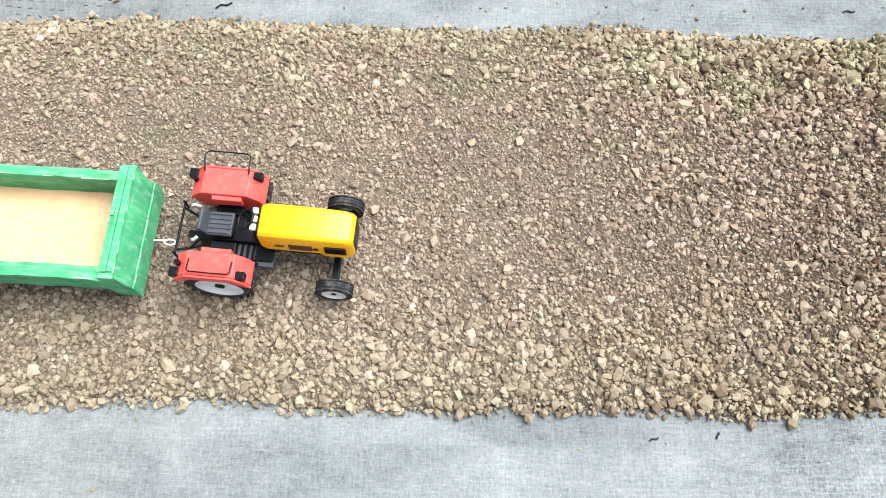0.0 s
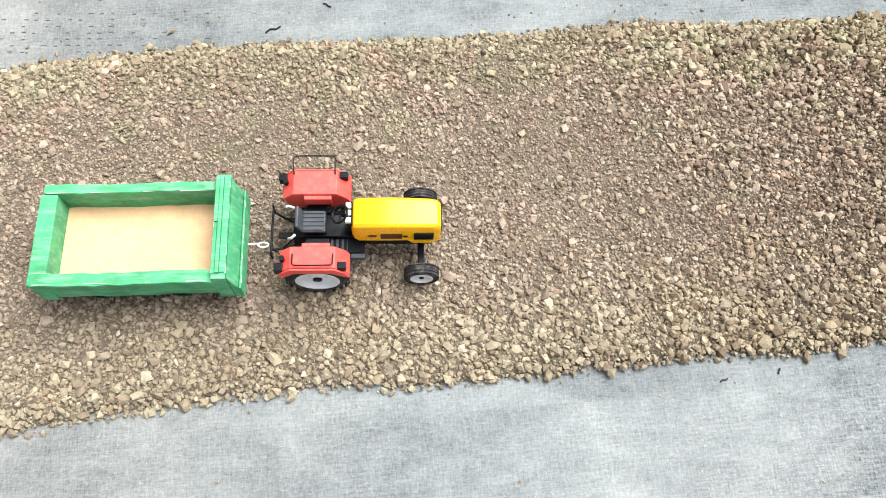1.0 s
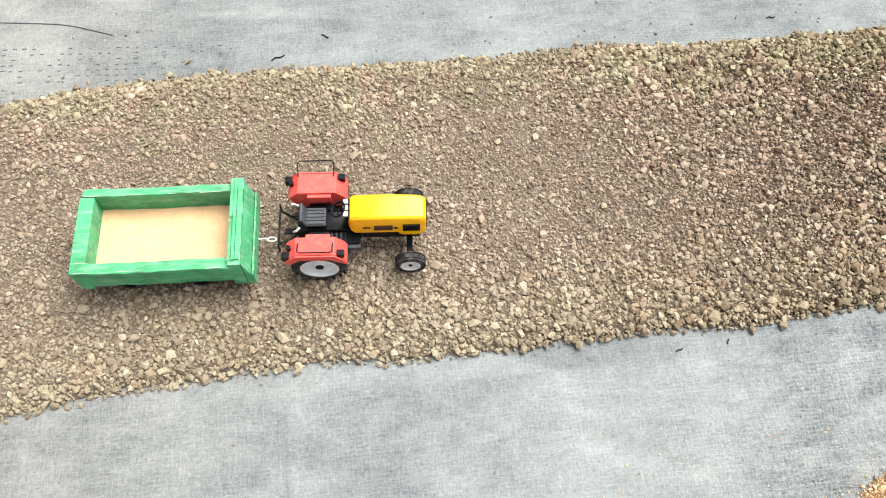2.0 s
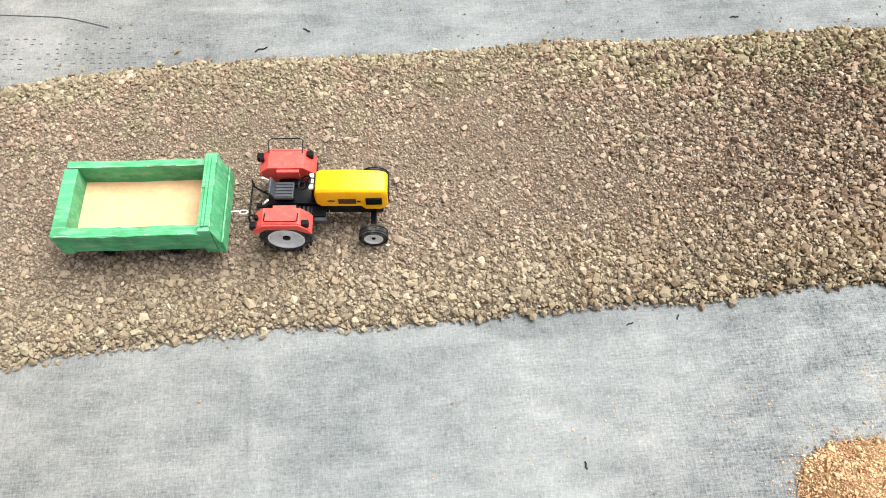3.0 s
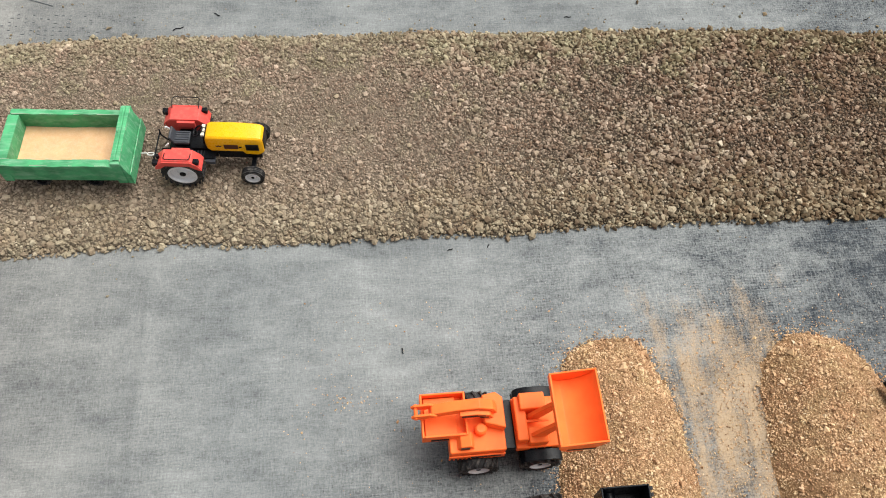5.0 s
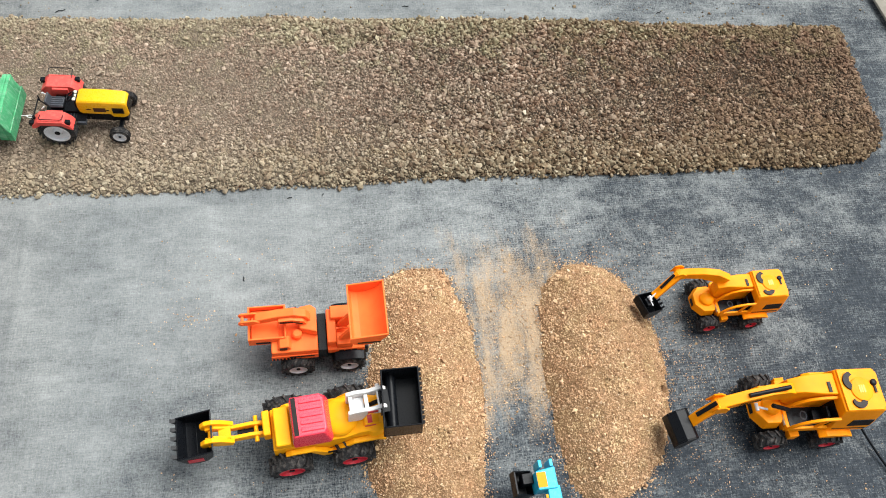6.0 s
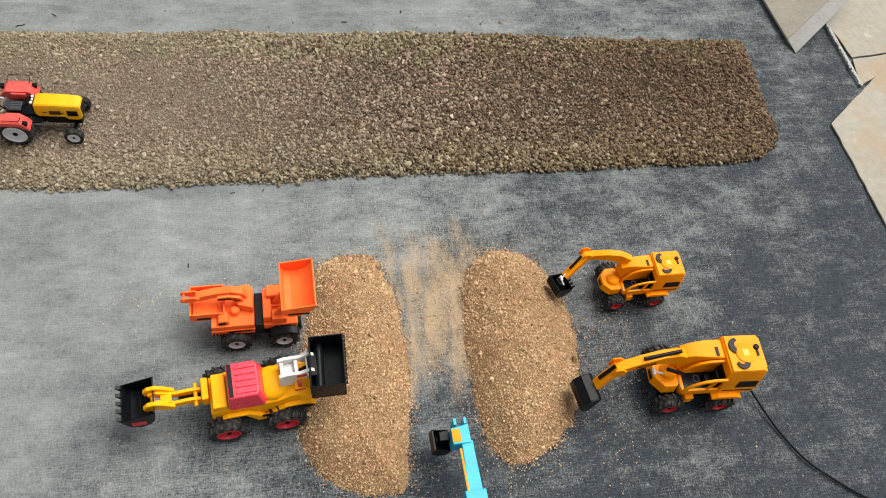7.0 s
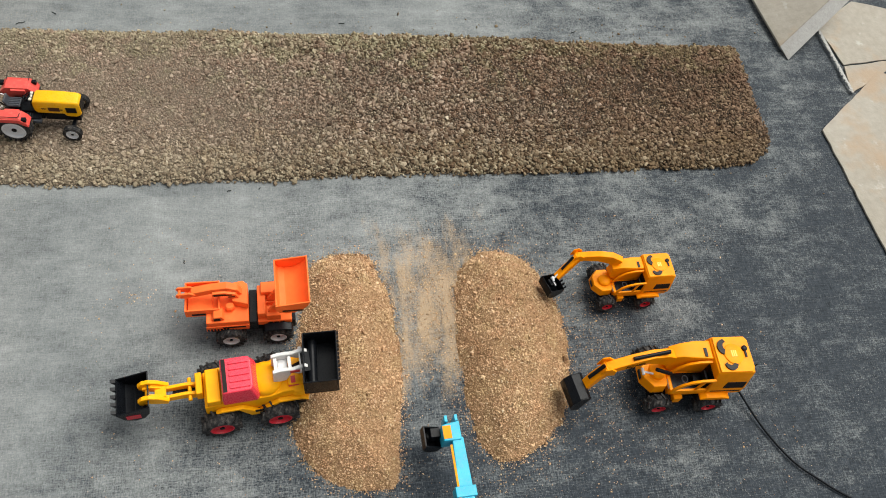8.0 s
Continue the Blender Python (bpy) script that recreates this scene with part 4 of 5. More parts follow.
def build_yellow_loader():
    th = thing("toy_backhoe_loader", pose(0.1808, -0.4002, 0.0, 0, 0, 5.7),
               "yellow toy backhoe loader with red cab roof and black buckets", "toy loader")
    for x in (-0.0525, 0.0295):
        for s in (-1, 1):
            wheel(th, x, s * 0.0395, 0.0246, 0.022, HUBRED, 0.66, s, 13, 0.0028, "dark red rim")
    part("chassis", box(-0.062, 0.07, -0.026, 0.026, 0.016, 0.034), BLACK, th, bevel=0.0015)
    body = part("body", prism([(-0.071, 0.035), (-0.071, 0.056), (-0.05, 0.06), (0.02, 0.06), (0.04, 0.068), (0.066, 0.067), (0.0735, 0.062), (0.076, 0.05), (0.074, 0.034), (0.02, 0.03), (-0.02, 0.03)], -0.0285, 0.0285), LEMON, th, bevel=0.002)
    for s in (-1, 1):
        part("running_board", prism([(-0.058, 0.046), (-0.05, 0.05), (-0.02, 0.05), (0.002, 0.03), (0.018, 0.044), (0.03, 0.053), (0.062, 0.0545), (0.072, 0.047), (0.073, 0.043), (0.061, 0.0495), (0.032, 0.049), (0.006, 0.024), (-0.01, 0.024), (-0.026, 0.046)], s * 0.0286, s * 0.036), LEMON, body, bevel=0.0012)
        part("side_sticker", box(-0.004, 0.018, s * 0.0361, s * 0.0366, 0.0335, 0.04), BLACK, body)
    dome = lathe([(0.0265, 0.0), (0.026, 0.006), (0.022, 0.0105), (0.012, 0.0135), (0.003, 0.0142)], 28)
    part("round_bonnet", dome, LEMON, body, "rounded yellow bonnet", smooth=True).matrix_basis = pose(0.016, 0, 0.0595, 90)
    part("bonnet_cap", prism([(0.044, 0.067), (0.046, 0.073), (0.064, 0.0715), (0.07, 0.0665)], -0.021, 0.021), LEMON, body, bevel=0.0015)
    for s in (-1, 1):
        cheek = lathe([(0.0145, 0.0), (0.0145, 0.022), (0.0135, 0.0255), (0.009, 0.0275), (0.002, 0.028)], 24)
        part("bonnet_cheek", cheek, LEMON, body, "rounded yellow cheek of the bonnet", smooth=True).matrix_basis = pose(0.0595, s * 0.0175, 0.0405, 90)
    part("bonnet_sticker", box(0.046, 0.06, -0.0218, -0.0211, 0.0675, 0.0705), HUBRED, body)
    part("bonnet_sticker", box(0.05, 0.056, -0.019, -0.008, 0.0727, 0.0732), HUBRED, body)
    # red cab
    def cab_ring(z, x0, x1, w):
        return [(x0, -w, z), (x1 - 0.004, -w, z), (x1, -w + 0.006, z), (x1, w - 0.006, z), (x1 - 0.004, w, z), (x0, w, z)]
    cab = part("cab", loft([cab_ring(0.0602, -0.045, 0.006, 0.031), cab_ring(0.073, -0.045, 0.004, 0.0302), cab_ring(0.089, -0.0435, -0.002, 0.0268)]), CRIMSON, th, "glossy red cab roof", bevel=0.002)
    for i in range(5):
        part("roof_rib", box(-0.033, -0.005, -0.0215 + i * 0.0095, -0.0165 + i * 0.0095, 0.0885, 0.0905), CRIMSON, cab, bevel=0.0008)
    band = part("roof_sticker", box(-0.0422, -0.0365, -0.0252, 0.0256, 0.0886, 0.0896), GLASSY, cab, "black sticker strip with pale lettering")
    lettering("CONSTRUCTION", 0.0062, band, pose(-0.0394, 0.0, 0.0898, 0, 0, -90), WHITE)
    part("rear_sticker", box(-0.0454, -0.0446, -0.028, 0.028, 0.066, 0.0715), STICKER, cab)
    part("rear_block", box(-0.0665, -0.0475, -0.0285, 0.024, 0.0603, 0.072), LEMON, body, bevel=0.002)
    part("rear_seat", box(-0.081, -0.0715, -0.008, 0.026, 0.045, 0.064), LEMON, body, bevel=0.002)
    # digging arm at the back
    BOOM_SHIFT = pose(0, -0.006, -0.012)
    for y in (0.004, 0.0185):
        part("boom_plate", prism([(-0.0715, 0.05), (-0.0715, 0.064), (-0.095, 0.068), (-0.118, 0.066), (-0.14, 0.077), (-0.152, 0.074), (-0.152, 0.068), (-0.14, 0.064), (-0.12, 0.056), (-0.095, 0.056)], y, y + 0.005), LEMON, th, "yellow boom plate of the digging arm", bevel=0.0008).matrix_basis = BOOM_SHIFT
    # black strip added to stand for the dark gap between the boom plates
    part("boom_web", box(-0.114, -0.0818, 0.0092, 0.0183, 0.056, 0.058), BLACK, th, bevel=0.0006).matrix_basis = BOOM_SHIFT
    for y0 in (-0.0015, 0.0225):
        part("hook", prism([(-0.157, 0.067), (-0.158, 0.075), (-0.152, 0.0815), (-0.142, 0.083), (-0.131, 0.078), (-0.117, 0.0665), (-0.12, 0.0585), (-0.136, 0.064), (-0.148, 0.069), (-0.152, 0.0645)], y0, y0 + 0.0062), LEMON, th, "yellow hooked end plate of the digging arm", bevel=0.0012).matrix_basis = BOOM_SHIFT
    part("hook_web", box(-0.136, -0.121, 0.0049, 0.0223, 0.0655, 0.0705), LEMON, th, bevel=0.001).matrix_basis = BOOM_SHIFT
    for x in (-0.146, -0.09):
        part("pin", rod((x, -0.003, 0.07 if x < -0.13 else 0.062), (x, 0.032, 0.07 if x < -0.13 else 0.062), 0.0028), LEMON, th, smooth=True).matrix_basis = BOOM_SHIFT
    prof = [(-0.144, 0.068), (-0.147, 0.05), (-0.154, 0.04), (-0.166, 0.036), (-0.178, 0.042), (-0.186, 0.058)]
    hoe = part("digging_bucket", scoop(prof[::-1], -0.008, 0.046, 0.002), BLACK, th, "black digging bucket with teeth", bevel=0.0005)
    hoe.matrix_basis = pose(0, -0.009, 0)
    for i in range(5):
        part("tooth", prism([(-0.185, 0.054), (-0.187, 0.0595), (-0.1935, 0.061), (-0.189, 0.053)], -0.007 + i * 0.012, -0.002 + i * 0.012), BLACK, hoe)
    part("bucket_sticker", box(-0.176, -0.157, -0.0106, -0.0101, 0.042, 0.052), HUBRED, hoe)
    # white lifting arms and the big front bucket
    for y in (-0.0125, 0.0125):
        part("lift_arm", prism([(0.026, 0.068), (0.026, 0.096), (0.036, 0.099), (0.055, 0.098), (0.07, 0.104), (0.077, 0.098), (0.074, 0.086), (0.062, 0.084), (0.052, 0.09), (0.044, 0.07)], y, y + 0.0055), WHITE, th, "white lifting arm", bevel=0.0012)
    for x in (0.0285, 0.048):
        part("arm_bridge", box(x, x + 0.005, -0.0067, 0.0122, 0.09, 0.095), WHITE, th, bevel=0.001)
    part("arm_panel", box(0.0338, 0.0478, -0.0067, 0.0122, 0.086, 0.0875), SILVER, th, bevel=0.0005)
    part("arm_rod", rod((0.067, -0.016, 0.097), (0.067, 0.022, 0.097), 0.003), WHITE, th, smooth=True)
    part("hydraulic_ram", rod((0.048, 0.003, 0.074), (0.072, 0.003, 0.092), 0.003), BLACK, th, smooth=True)
    part("arm_sticker", box(0.05, 0.063, -0.0132, -0.0126, 0.091, 0.097), HUBRED, th)
    part("carrier", box(0.066, 0.0785, -0.018, 0.012, 0.088, 0.1), BLACK, th)
    big = tray(0.0, 0.048, -0.039, 0.039, 0.0, 0.034, 0.002)
    bucket = part("front_bucket", big, BLACK, th, "large empty black front bucket", bevel=0.0008)
    bucket.matrix_basis = pose(0.07, -0.006, 0.083, 0, -4, -6.0)
    part("bucket_curve", rod((0.012, -0.0368, 0.0095), (0.012, 0.0368, 0.0095), 0.0072, seg=20), BLACK, bucket, smooth=True)
    for i in range(12):
        part("tooth", box(0.0482, 0.0505, -0.0375 + i * 0.0064, -0.034 + i * 0.0064, 0.03, 0.034), BLACK, bucket)
    return th


def build_excavator(m, scale, label, boom, stick, bucket_at, bucket_turn, ram, lettered):
    """Wheeled toy excavator; local -x is its front. boom, stick: points (x, y, z) of the arm's middle line."""
    th = thing("toy_excavator", m, label, "toy excavator", "yellow toy excavators")
    k = scale
    for x in (-0.047, 0.047):
        for s in (-1, 1):
            wheel(th, x * k, s * 0.0435 * k, 0.0215 * k, 0.021 * k, HUBRED, 0.56, s, 13, 0.0026 * k, "dark red rim")

    def S(pts):
        return [tuple(c * k for c in p) for p in pts]
    part("chassis", box(-0.062 * k, 0.07 * k, -0.03 * k, 0.03 * k, 0.016 * k, 0.033 * k), BLACK, th, bevel=0.001)
    deck = part("deck", prism(S([(-0.034, 0.031), (0.098, 0.031), (0.098, 0.038), (0.07, 0.046), (-0.02, 0.046), (-0.034, 0.04)]), -0.0335 * k, 0.0335 * k), YELLOW, th, bevel=0.0012)
    for s in (-1, 1):
        part("mudguard", prism(S([(0.02, 0.0445), (0.03, 0.0495), (0.062, 0.0495), (0.075, 0.0445), (0.075, 0.042), (0.02, 0.042)]), s * 0.0336 * k, s * 0.049 * k), YELLOW, deck, bevel=0.0008)
        part("footplate", prism(S([(-0.026, 0.028), (-0.012, 0.028), (-0.012, 0.044), (-0.026, 0.041)]), s * 0.0336 * k, s * 0.045 * k), YELLOW, deck, bevel=0.0008)
    # eight-sided nose with a dome
    oct_pts = [(-0.052 + 0.031 * math.cos(radians(22.5 + 45 * i)), 0.002 + 0.034 * math.sin(radians(22.5 + 45 * i))) for i in range(8)]
    nose = part("nose", prism(S(oct_pts), 0.0335 * k, 0.051 * k, "z", taper=(0.9, (-0.052 * k, 0.002 * k))), YELLOW, th, bevel=0.0012)
    part("dome", lathe(S([(0.0155, 0.0), (0.0145, 0.005), (0.01, 0.0085), (0.003, 0.0098)]), 24), YELLOW, nose, smooth=True).matrix_basis = pose(-0.052 * k, 0.0, 0.051 * k, 90)
    part("nose_sticker", box(-0.0806 * k, -0.0802 * k, -0.008 * k, 0.008 * k, 0.038 * k, 0.046 * k), BLACK, nose)
    # upper body: wide at the belt, narrow at the roof
    def ring(x, w_low, w_top, low, belt, top):
        return S([(x, -w_low, low), (x, -w_low, belt), (x, -w_top, top), (x, w_top, top), (x, w_low, belt), (x, w_low, low)])
    rings = [ring(0.0275, 0.0395, 0.0305, 0.0465, 0.063, 0.102), ring(0.031, 0.04, 0.031, 0.0465, 0.063, 0.1035),
             ring(0.0885, 0.04, 0.031, 0.0465, 0.063, 0.1035), ring(0.0975, 0.0385, 0.029, 0.0465, 0.06, 0.0985)]
    body = part("upper_body", loft(rings), YELLOW, th, "yellow moulded plastic body", bevel=0.0015)
    part("roof_cap", prism(S([(0.03, -0.0305), (0.0885, -0.0305), (0.0935, -0.024), (0.0935, 0.024), (0.0885, 0.0305), (0.03, 0.0305)]), 0.1036 * k, 0.1056 * k, "z"), YELLOW, body, bevel=0.001)
    # comma-shaped roof stickers round a disc
    disc = part("roof_disc", lathe(S([(0.0175, 0.0), (0.0175, 0.0012), (0.016, 0.0018)]), 32), YELLOW, body, smooth=True)
    disc.matrix_basis = pose(0.061 * k, 0, 0.1056 * k, 90)
    def comma(cx, cy, turn, size):
        pts = []
        for i in range(9):
            a = radians(200 - i * 20)
            pts.append((math.cos(a), math.sin(a)))
        for i in range(7):
            a = radians(50 + i * 20)
            pts.append((0.25 + 0.62 * math.cos(a), -0.32 + 0.7 * math.sin(a)))
        c, s = math.cos(turn), math.sin(turn)
        return S([(cx + size * (c * p - s * q), cy + size * (s * p + c * q)) for p, q in pts])
    for cx, cy, turn, size in ((0.0475, 0.012, 0.9, 0.0135), (0.0515, -0.016, 2.6, 0.012)):
        part("roof_sticker", prism(comma(cx, cy, turn, size), 0.1057 * k, 0.1078 * k, "z"), GLASSY, body, "dark brown comma-shaped sticker")
    bm = lathe(S([(0.0048, 0.0), (0.0048, 0.0024), (0.004, 0.003)]), 16)
    part("roof_knob", bm, BLACK, body, smooth=True).matrix_basis = pose(0.083 * k, 0.009 * k, 0.1056 * k, 90)
    part("knob_tail", box(0.0815 * k, 0.0845 * k, -0.006 * k, 0.006 * k, 0.1057 * k, 0.1075 * k), BLACK, body)
    for i in range(3):
        part("disc_letter_bar", box((0.056 + i * 0.0035) * k, (0.0585 + i * 0.0035) * k, -0.0055 * k, 0.0055 * k, 0.1075 * k, 0.1079 * k), LIME, body)
    for s in (-1, 1):
        def side(pts, out):
            bm2 = bmesh.new()
            vs = []
            for d in (0, out):
                row = []
                for x, z in pts:
                    t = (z - 0.063) / 0.0405
                    row.append(bm2.verts.new(Vector((x, s * (0.04 - 0.009 * max(t, 0) + d), z)) * k))
                vs.append(row)
            n = len(pts)
            bm2.faces.new(vs[0])
            bm2.faces.new(vs[1][::-1])
            for i in range(n):
                bm2.faces.new((vs[0][i], vs[0][(i + 1) % n], vs[1][(i + 1) % n], vs[1][i]))
            return bm2
        part("rear_window", side([(0.052, 0.066), (0.09, 0.066), (0.09, 0.08), (0.055, 0.08)], 0.0008), GLASSY, body, "dark rear side window")
        part("belt_stripe", side([(0.034, 0.055), (0.09, 0.0545), (0.09, 0.0575), (0.034, 0.058)], 0.0006), BLACK, body)
    # open cab beside the boom: dark well, seat and two arched straps
    cab = part("cab", box(-0.0365 * k, 0.0272 * k, -0.0385 * k, 0.036 * k, 0.0465 * k, 0.0535 * k), YELLOW, th, "open yellow cab with arched straps", bevel=0.001)
    part("cab_well", box(-0.031 * k, 0.027 * k, -0.0345 * k, -0.006 * k, 0.0536 * k, 0.0545 * k), BLACK, cab, "black cab well")
    part("cab_back", box(0.0262 * k, 0.0273 * k, -0.034 * k, -0.0065 * k, 0.0546 * k, 0.086 * k), BLACK, cab)
    part("cab_seat", box(0.004 * k, 0.018 * k, -0.029 * k, -0.013 * k, 0.0546 * k, 0.063 * k), BLACK, cab, bevel=0.001)
    part("cab_seat_back", box(0.0175 * k, 0.022 * k, -0.029 * k, -0.013 * k, 0.0632 * k, 0.078 * k), BLACK, cab, bevel=0.001)
    part("cab_wheel", tube([Vector((-0.012 + 0.005 * math.cos(t * 0.4488), -0.021 + 0.006 * math.sin(t * 0.4488), 0.064)) * k for t in range(15)], 0.0009 * k), GREY, cab, smooth=True)
    for y, lift in ((-0.0388, 0.0), (-0.0095, 0.006)):
        top = [(-0.0365, 0.0536), (-0.034, 0.0645), (-0.027, 0.0755 + lift * 0.5), (-0.014, 0.0845 + lift), (0.004, 0.0895 + lift), (0.0274, 0.0905 + lift)]
        low = [(x * 0.92 + 0.0012, z - 0.0052) for x, z in top[:0:-1]] + [(-0.0312, 0.0536)]
        part("cab_arch", prism(S(top + low), y * k, (y + 0.0042) * k), YELLOW, cab, "yellow arched strap over the cab", bevel=0.0006)
    part("cab_sill", box(-0.0315 * k, 0.0272 * k, -0.0388 * k, -0.035 * k, 0.0536 * k, 0.0585 * k), YELLOW, cab, bevel=0.0006)
    part("cab_pillar", prism(S([(0.004, 0.0586), (0.008, 0.0586), (0.0125, 0.086), (0.009, 0.086)]), -0.0385 * k, -0.0355 * k), YELLOW, cab)
    part("cab_sticker", box(-0.0369 * k, -0.0366 * k, -0.03 * k, -0.014 * k, 0.048 * k, 0.0525 * k), STICKER, cab)
    hump = [S([(0.0273, -0.0055, 0.0537), (0.0273, -0.004, 0.1), (0.0273, 0.0275, 0.1), (0.0273, 0.036, 0.062), (0.0273, 0.036, 0.0537)]),
            S([(0.0, -0.0045, 0.0537), (0.0, -0.003, 0.1015), (0.0, 0.027, 0.1015), (0.0, 0.035, 0.062), (0.0, 0.035, 0.0537)]),
            S([(-0.026, -0.002, 0.0537), (-0.026, 0.0, 0.1005), (-0.026, 0.0245, 0.1005), (-0.026, 0.031, 0.062), (-0.026, 0.031, 0.0537)]),
            S([(-0.042, 0.0005, 0.0625), (-0.046, 0.002, 0.094), (-0.046, 0.0225, 0.094), (-0.042, 0.0265, 0.068), (-0.042, 0.0265, 0.0625)])]
    part("boom_shoulder", loft(hump), YELLOW, th, bevel=0.0015)
    part("roof_slot", box(0.012 * k, 0.017 * k, -0.001 * k, 0.014 * k, 0.0985 * k, 0.1022 * k), BLACK, body)
    part("aerial", tube(S([(0.092, -0.022, 0.1), (0.1, -0.018, 0.105)]), 0.0012 * k), BLACK, body)
    # arm
    def limb(points, w, h):
        rs = []
        pts = [Vector(p) for p in points]
        for i, p in enumerate(pts):
            d = (pts[min(i + 1, len(pts) - 1)] - pts[max(i - 1, 0)]).normalized()
            u = Vector((0, 0, 1)).cross(d).normalized()
            n = d.cross(u)
            hh = h[i] / 2
            rs.append([p + u * w / 2 + n * hh, p - u * w / 2 + n * hh, p - u * w / 2 - n * hh, p + u * w / 2 - n * hh])
        return loft(rs)
    hs = [0.026 * k, 0.026 * k, 0.02 * k, 0.017 * k, 0.014 * k][:len(boom)]
    arm = part("boom", limb(boom, 0.0155 * k, hs), YELLOW, th, "yellow curved boom", bevel=0.0012)
    a, b = Vector(boom[-1]), Vector(stick[-1])
    part("stick", limb(stick, 0.016 * k, [0.022 * k, 0.021 * k, 0.015 * k][:len(stick)]), YELLOW, th, "yellow dipper stick", bevel=0.0012)
    for side in (-1, 1):
        part("elbow_clamp", prism([(a.x - 0.012 * k, a.z - 0.006 * k), (a.x + 0.014 * k, a.z - 0.004 * k), (a.x + 0.013 * k, a.z + 0.009 * k), (a.x + 0.003 * k, a.z + 0.016 * k), (a.x - 0.008 * k, a.z + 0.013 * k)],
                                  a.y + side * 0.0088 * k, a.y + side * 0.0112 * k), YELLOW, arm, "yellow plate clamping the elbow", bevel=0.0006)
    part("elbow_pin", rod(a + Vector((0, -0.011 * k, 0)), a + Vector((0, 0.011 * k, 0)), 0.0065 * k, seg=20), YELLOW, arm, smooth=True)
    if lettered:
        p, q = Vector(boom[-3]), Vector(boom[-2])
        mid, d = p.lerp(q, 0.85) - Vector((0, 0, 0.002)), (p - q).normalized()
        yv = Vector((0, 0, 1)) - d * d.z
        yv.normalize()
        zv = d.cross(yv)
        rot = Matrix((d, yv, zv)).transposed().to_4x4()
        lettering("POWER", 0.0098, arm, Matrix.Translation(mid + zv * (0.00775 * k + 0.0004)) @ rot, BLACK)
    for (p, q) in ram:
        p, q = Vector(p), Vector(q)
        r1 = part("ram_cylinder", rod(p, p.lerp(q, 0.62), 0.0032 * k), BLACK, arm, "black hydraulic cylinder", smooth=True)
        part("ram_rod", rod(p.lerp(q, 0.6), q, 0.0018 * k), SILVER, r1, "silver piston rod", smooth=True)
        part("ram_eye", rod(q + Vector((0, -0.006 * k, 0)), q + Vector((0, 0.006 * k, 0)), 0.0026 * k), SILVER, r1, smooth=True)
    # bucket
    prof = S([(0.026, 0.004), (0.022, -0.014), (0.01, -0.024), (-0.006, -0.026), (-0.018, -0.016), (-0.021, 0.0), (-0.018, 0.008)])
    bucket = part("bucket", scoop(prof[::-1], -0.025 * k, 0.025 * k, 0.0018 * k), BLACK, th, "black digging bucket", bevel=0.0005)
    bucket.matrix_basis = Matrix.Translation(bucket_at) @ bucket_turn @ Matrix.Scale(0.85, 4)
    for i in range(5):
        part("tooth", prism(S([(0.025, -0.002), (0.033, 0.009), (0.0275, 0.004)]), (-0.024 + i * 0.0105) * k, (-0.019 + i * 0.0105) * k), BLACK, bucket)
    part("bucket_bracket", box(-0.012 * k, 0.006 * k, -0.01 * k, 0.01 * k, 0.001 * k, 0.013 * k), BLACK, bucket, bevel=0.0008)
    part("bracket_pin", rod((0.0, -0.013 * k, 0.012 * k), (0.0, 0.013 * k, 0.012 * k), 0.002 * k), SILVER, bucket, smooth=True)
    return th


resize(build_orange_loader(), 1.042, 0.978, 1.211, 1.05)
resize(build_yellow_loader(), 1.062, 1.015, 1.284, 1.1)
large = build_excavator(pose(0.8859, -0.429, 0, 0, 0, -2.3), 0.95, "large yellow-orange toy excavator reaching a black bucket to the sand heap",
                [(-0.034, 0.008, 0.076), (-0.055, 0.006, 0.087), (-0.08, 0.003, 0.093), (-0.113, -0.002, 0.091), (-0.155, -0.008, 0.083)],
                [(-0.151, -0.008, 0.085), (-0.169, -0.014, 0.066), (-0.182, -0.02, 0.048)], (-0.189, -0.024, 0.041), pose(0, 0, 0, 0, 100, 12),
                [((-0.052, 0.005, 0.104), (-0.152, -0.008, 0.0985)), ((-0.161, -0.009, 0.095), (-0.193, -0.021, 0.057)), ((-0.036, -0.013, 0.066), (-0.084, -0.008, 0.083))], True)
resize(large, 1.003, 1.067, 1.251, 1.06)
small = build_excavator(pose(0.8342, -0.2418, 0, 0, 0, 1.0), 0.78, "smaller yellow-orange toy excavator beside the sand heap",
                [(-0.022, 0.013, 0.078), (-0.04, 0.019, 0.084), (-0.06, 0.024, 0.084), (-0.08, 0.028, 0.08), (-0.098, 0.03, 0.078)],
                [(-0.095, 0.029, 0.077), (-0.115, 0.018, 0.062), (-0.132, 0.008, 0.049)], (-0.139, 0.001, 0.038), pose(0, 0, 0, 0, 10, 16),
                [((-0.107, 0.026, 0.083), (-0.139, 0.004, 0.057))], False)
resize(small, 1.001, 0.973, 1.123, 1.02)


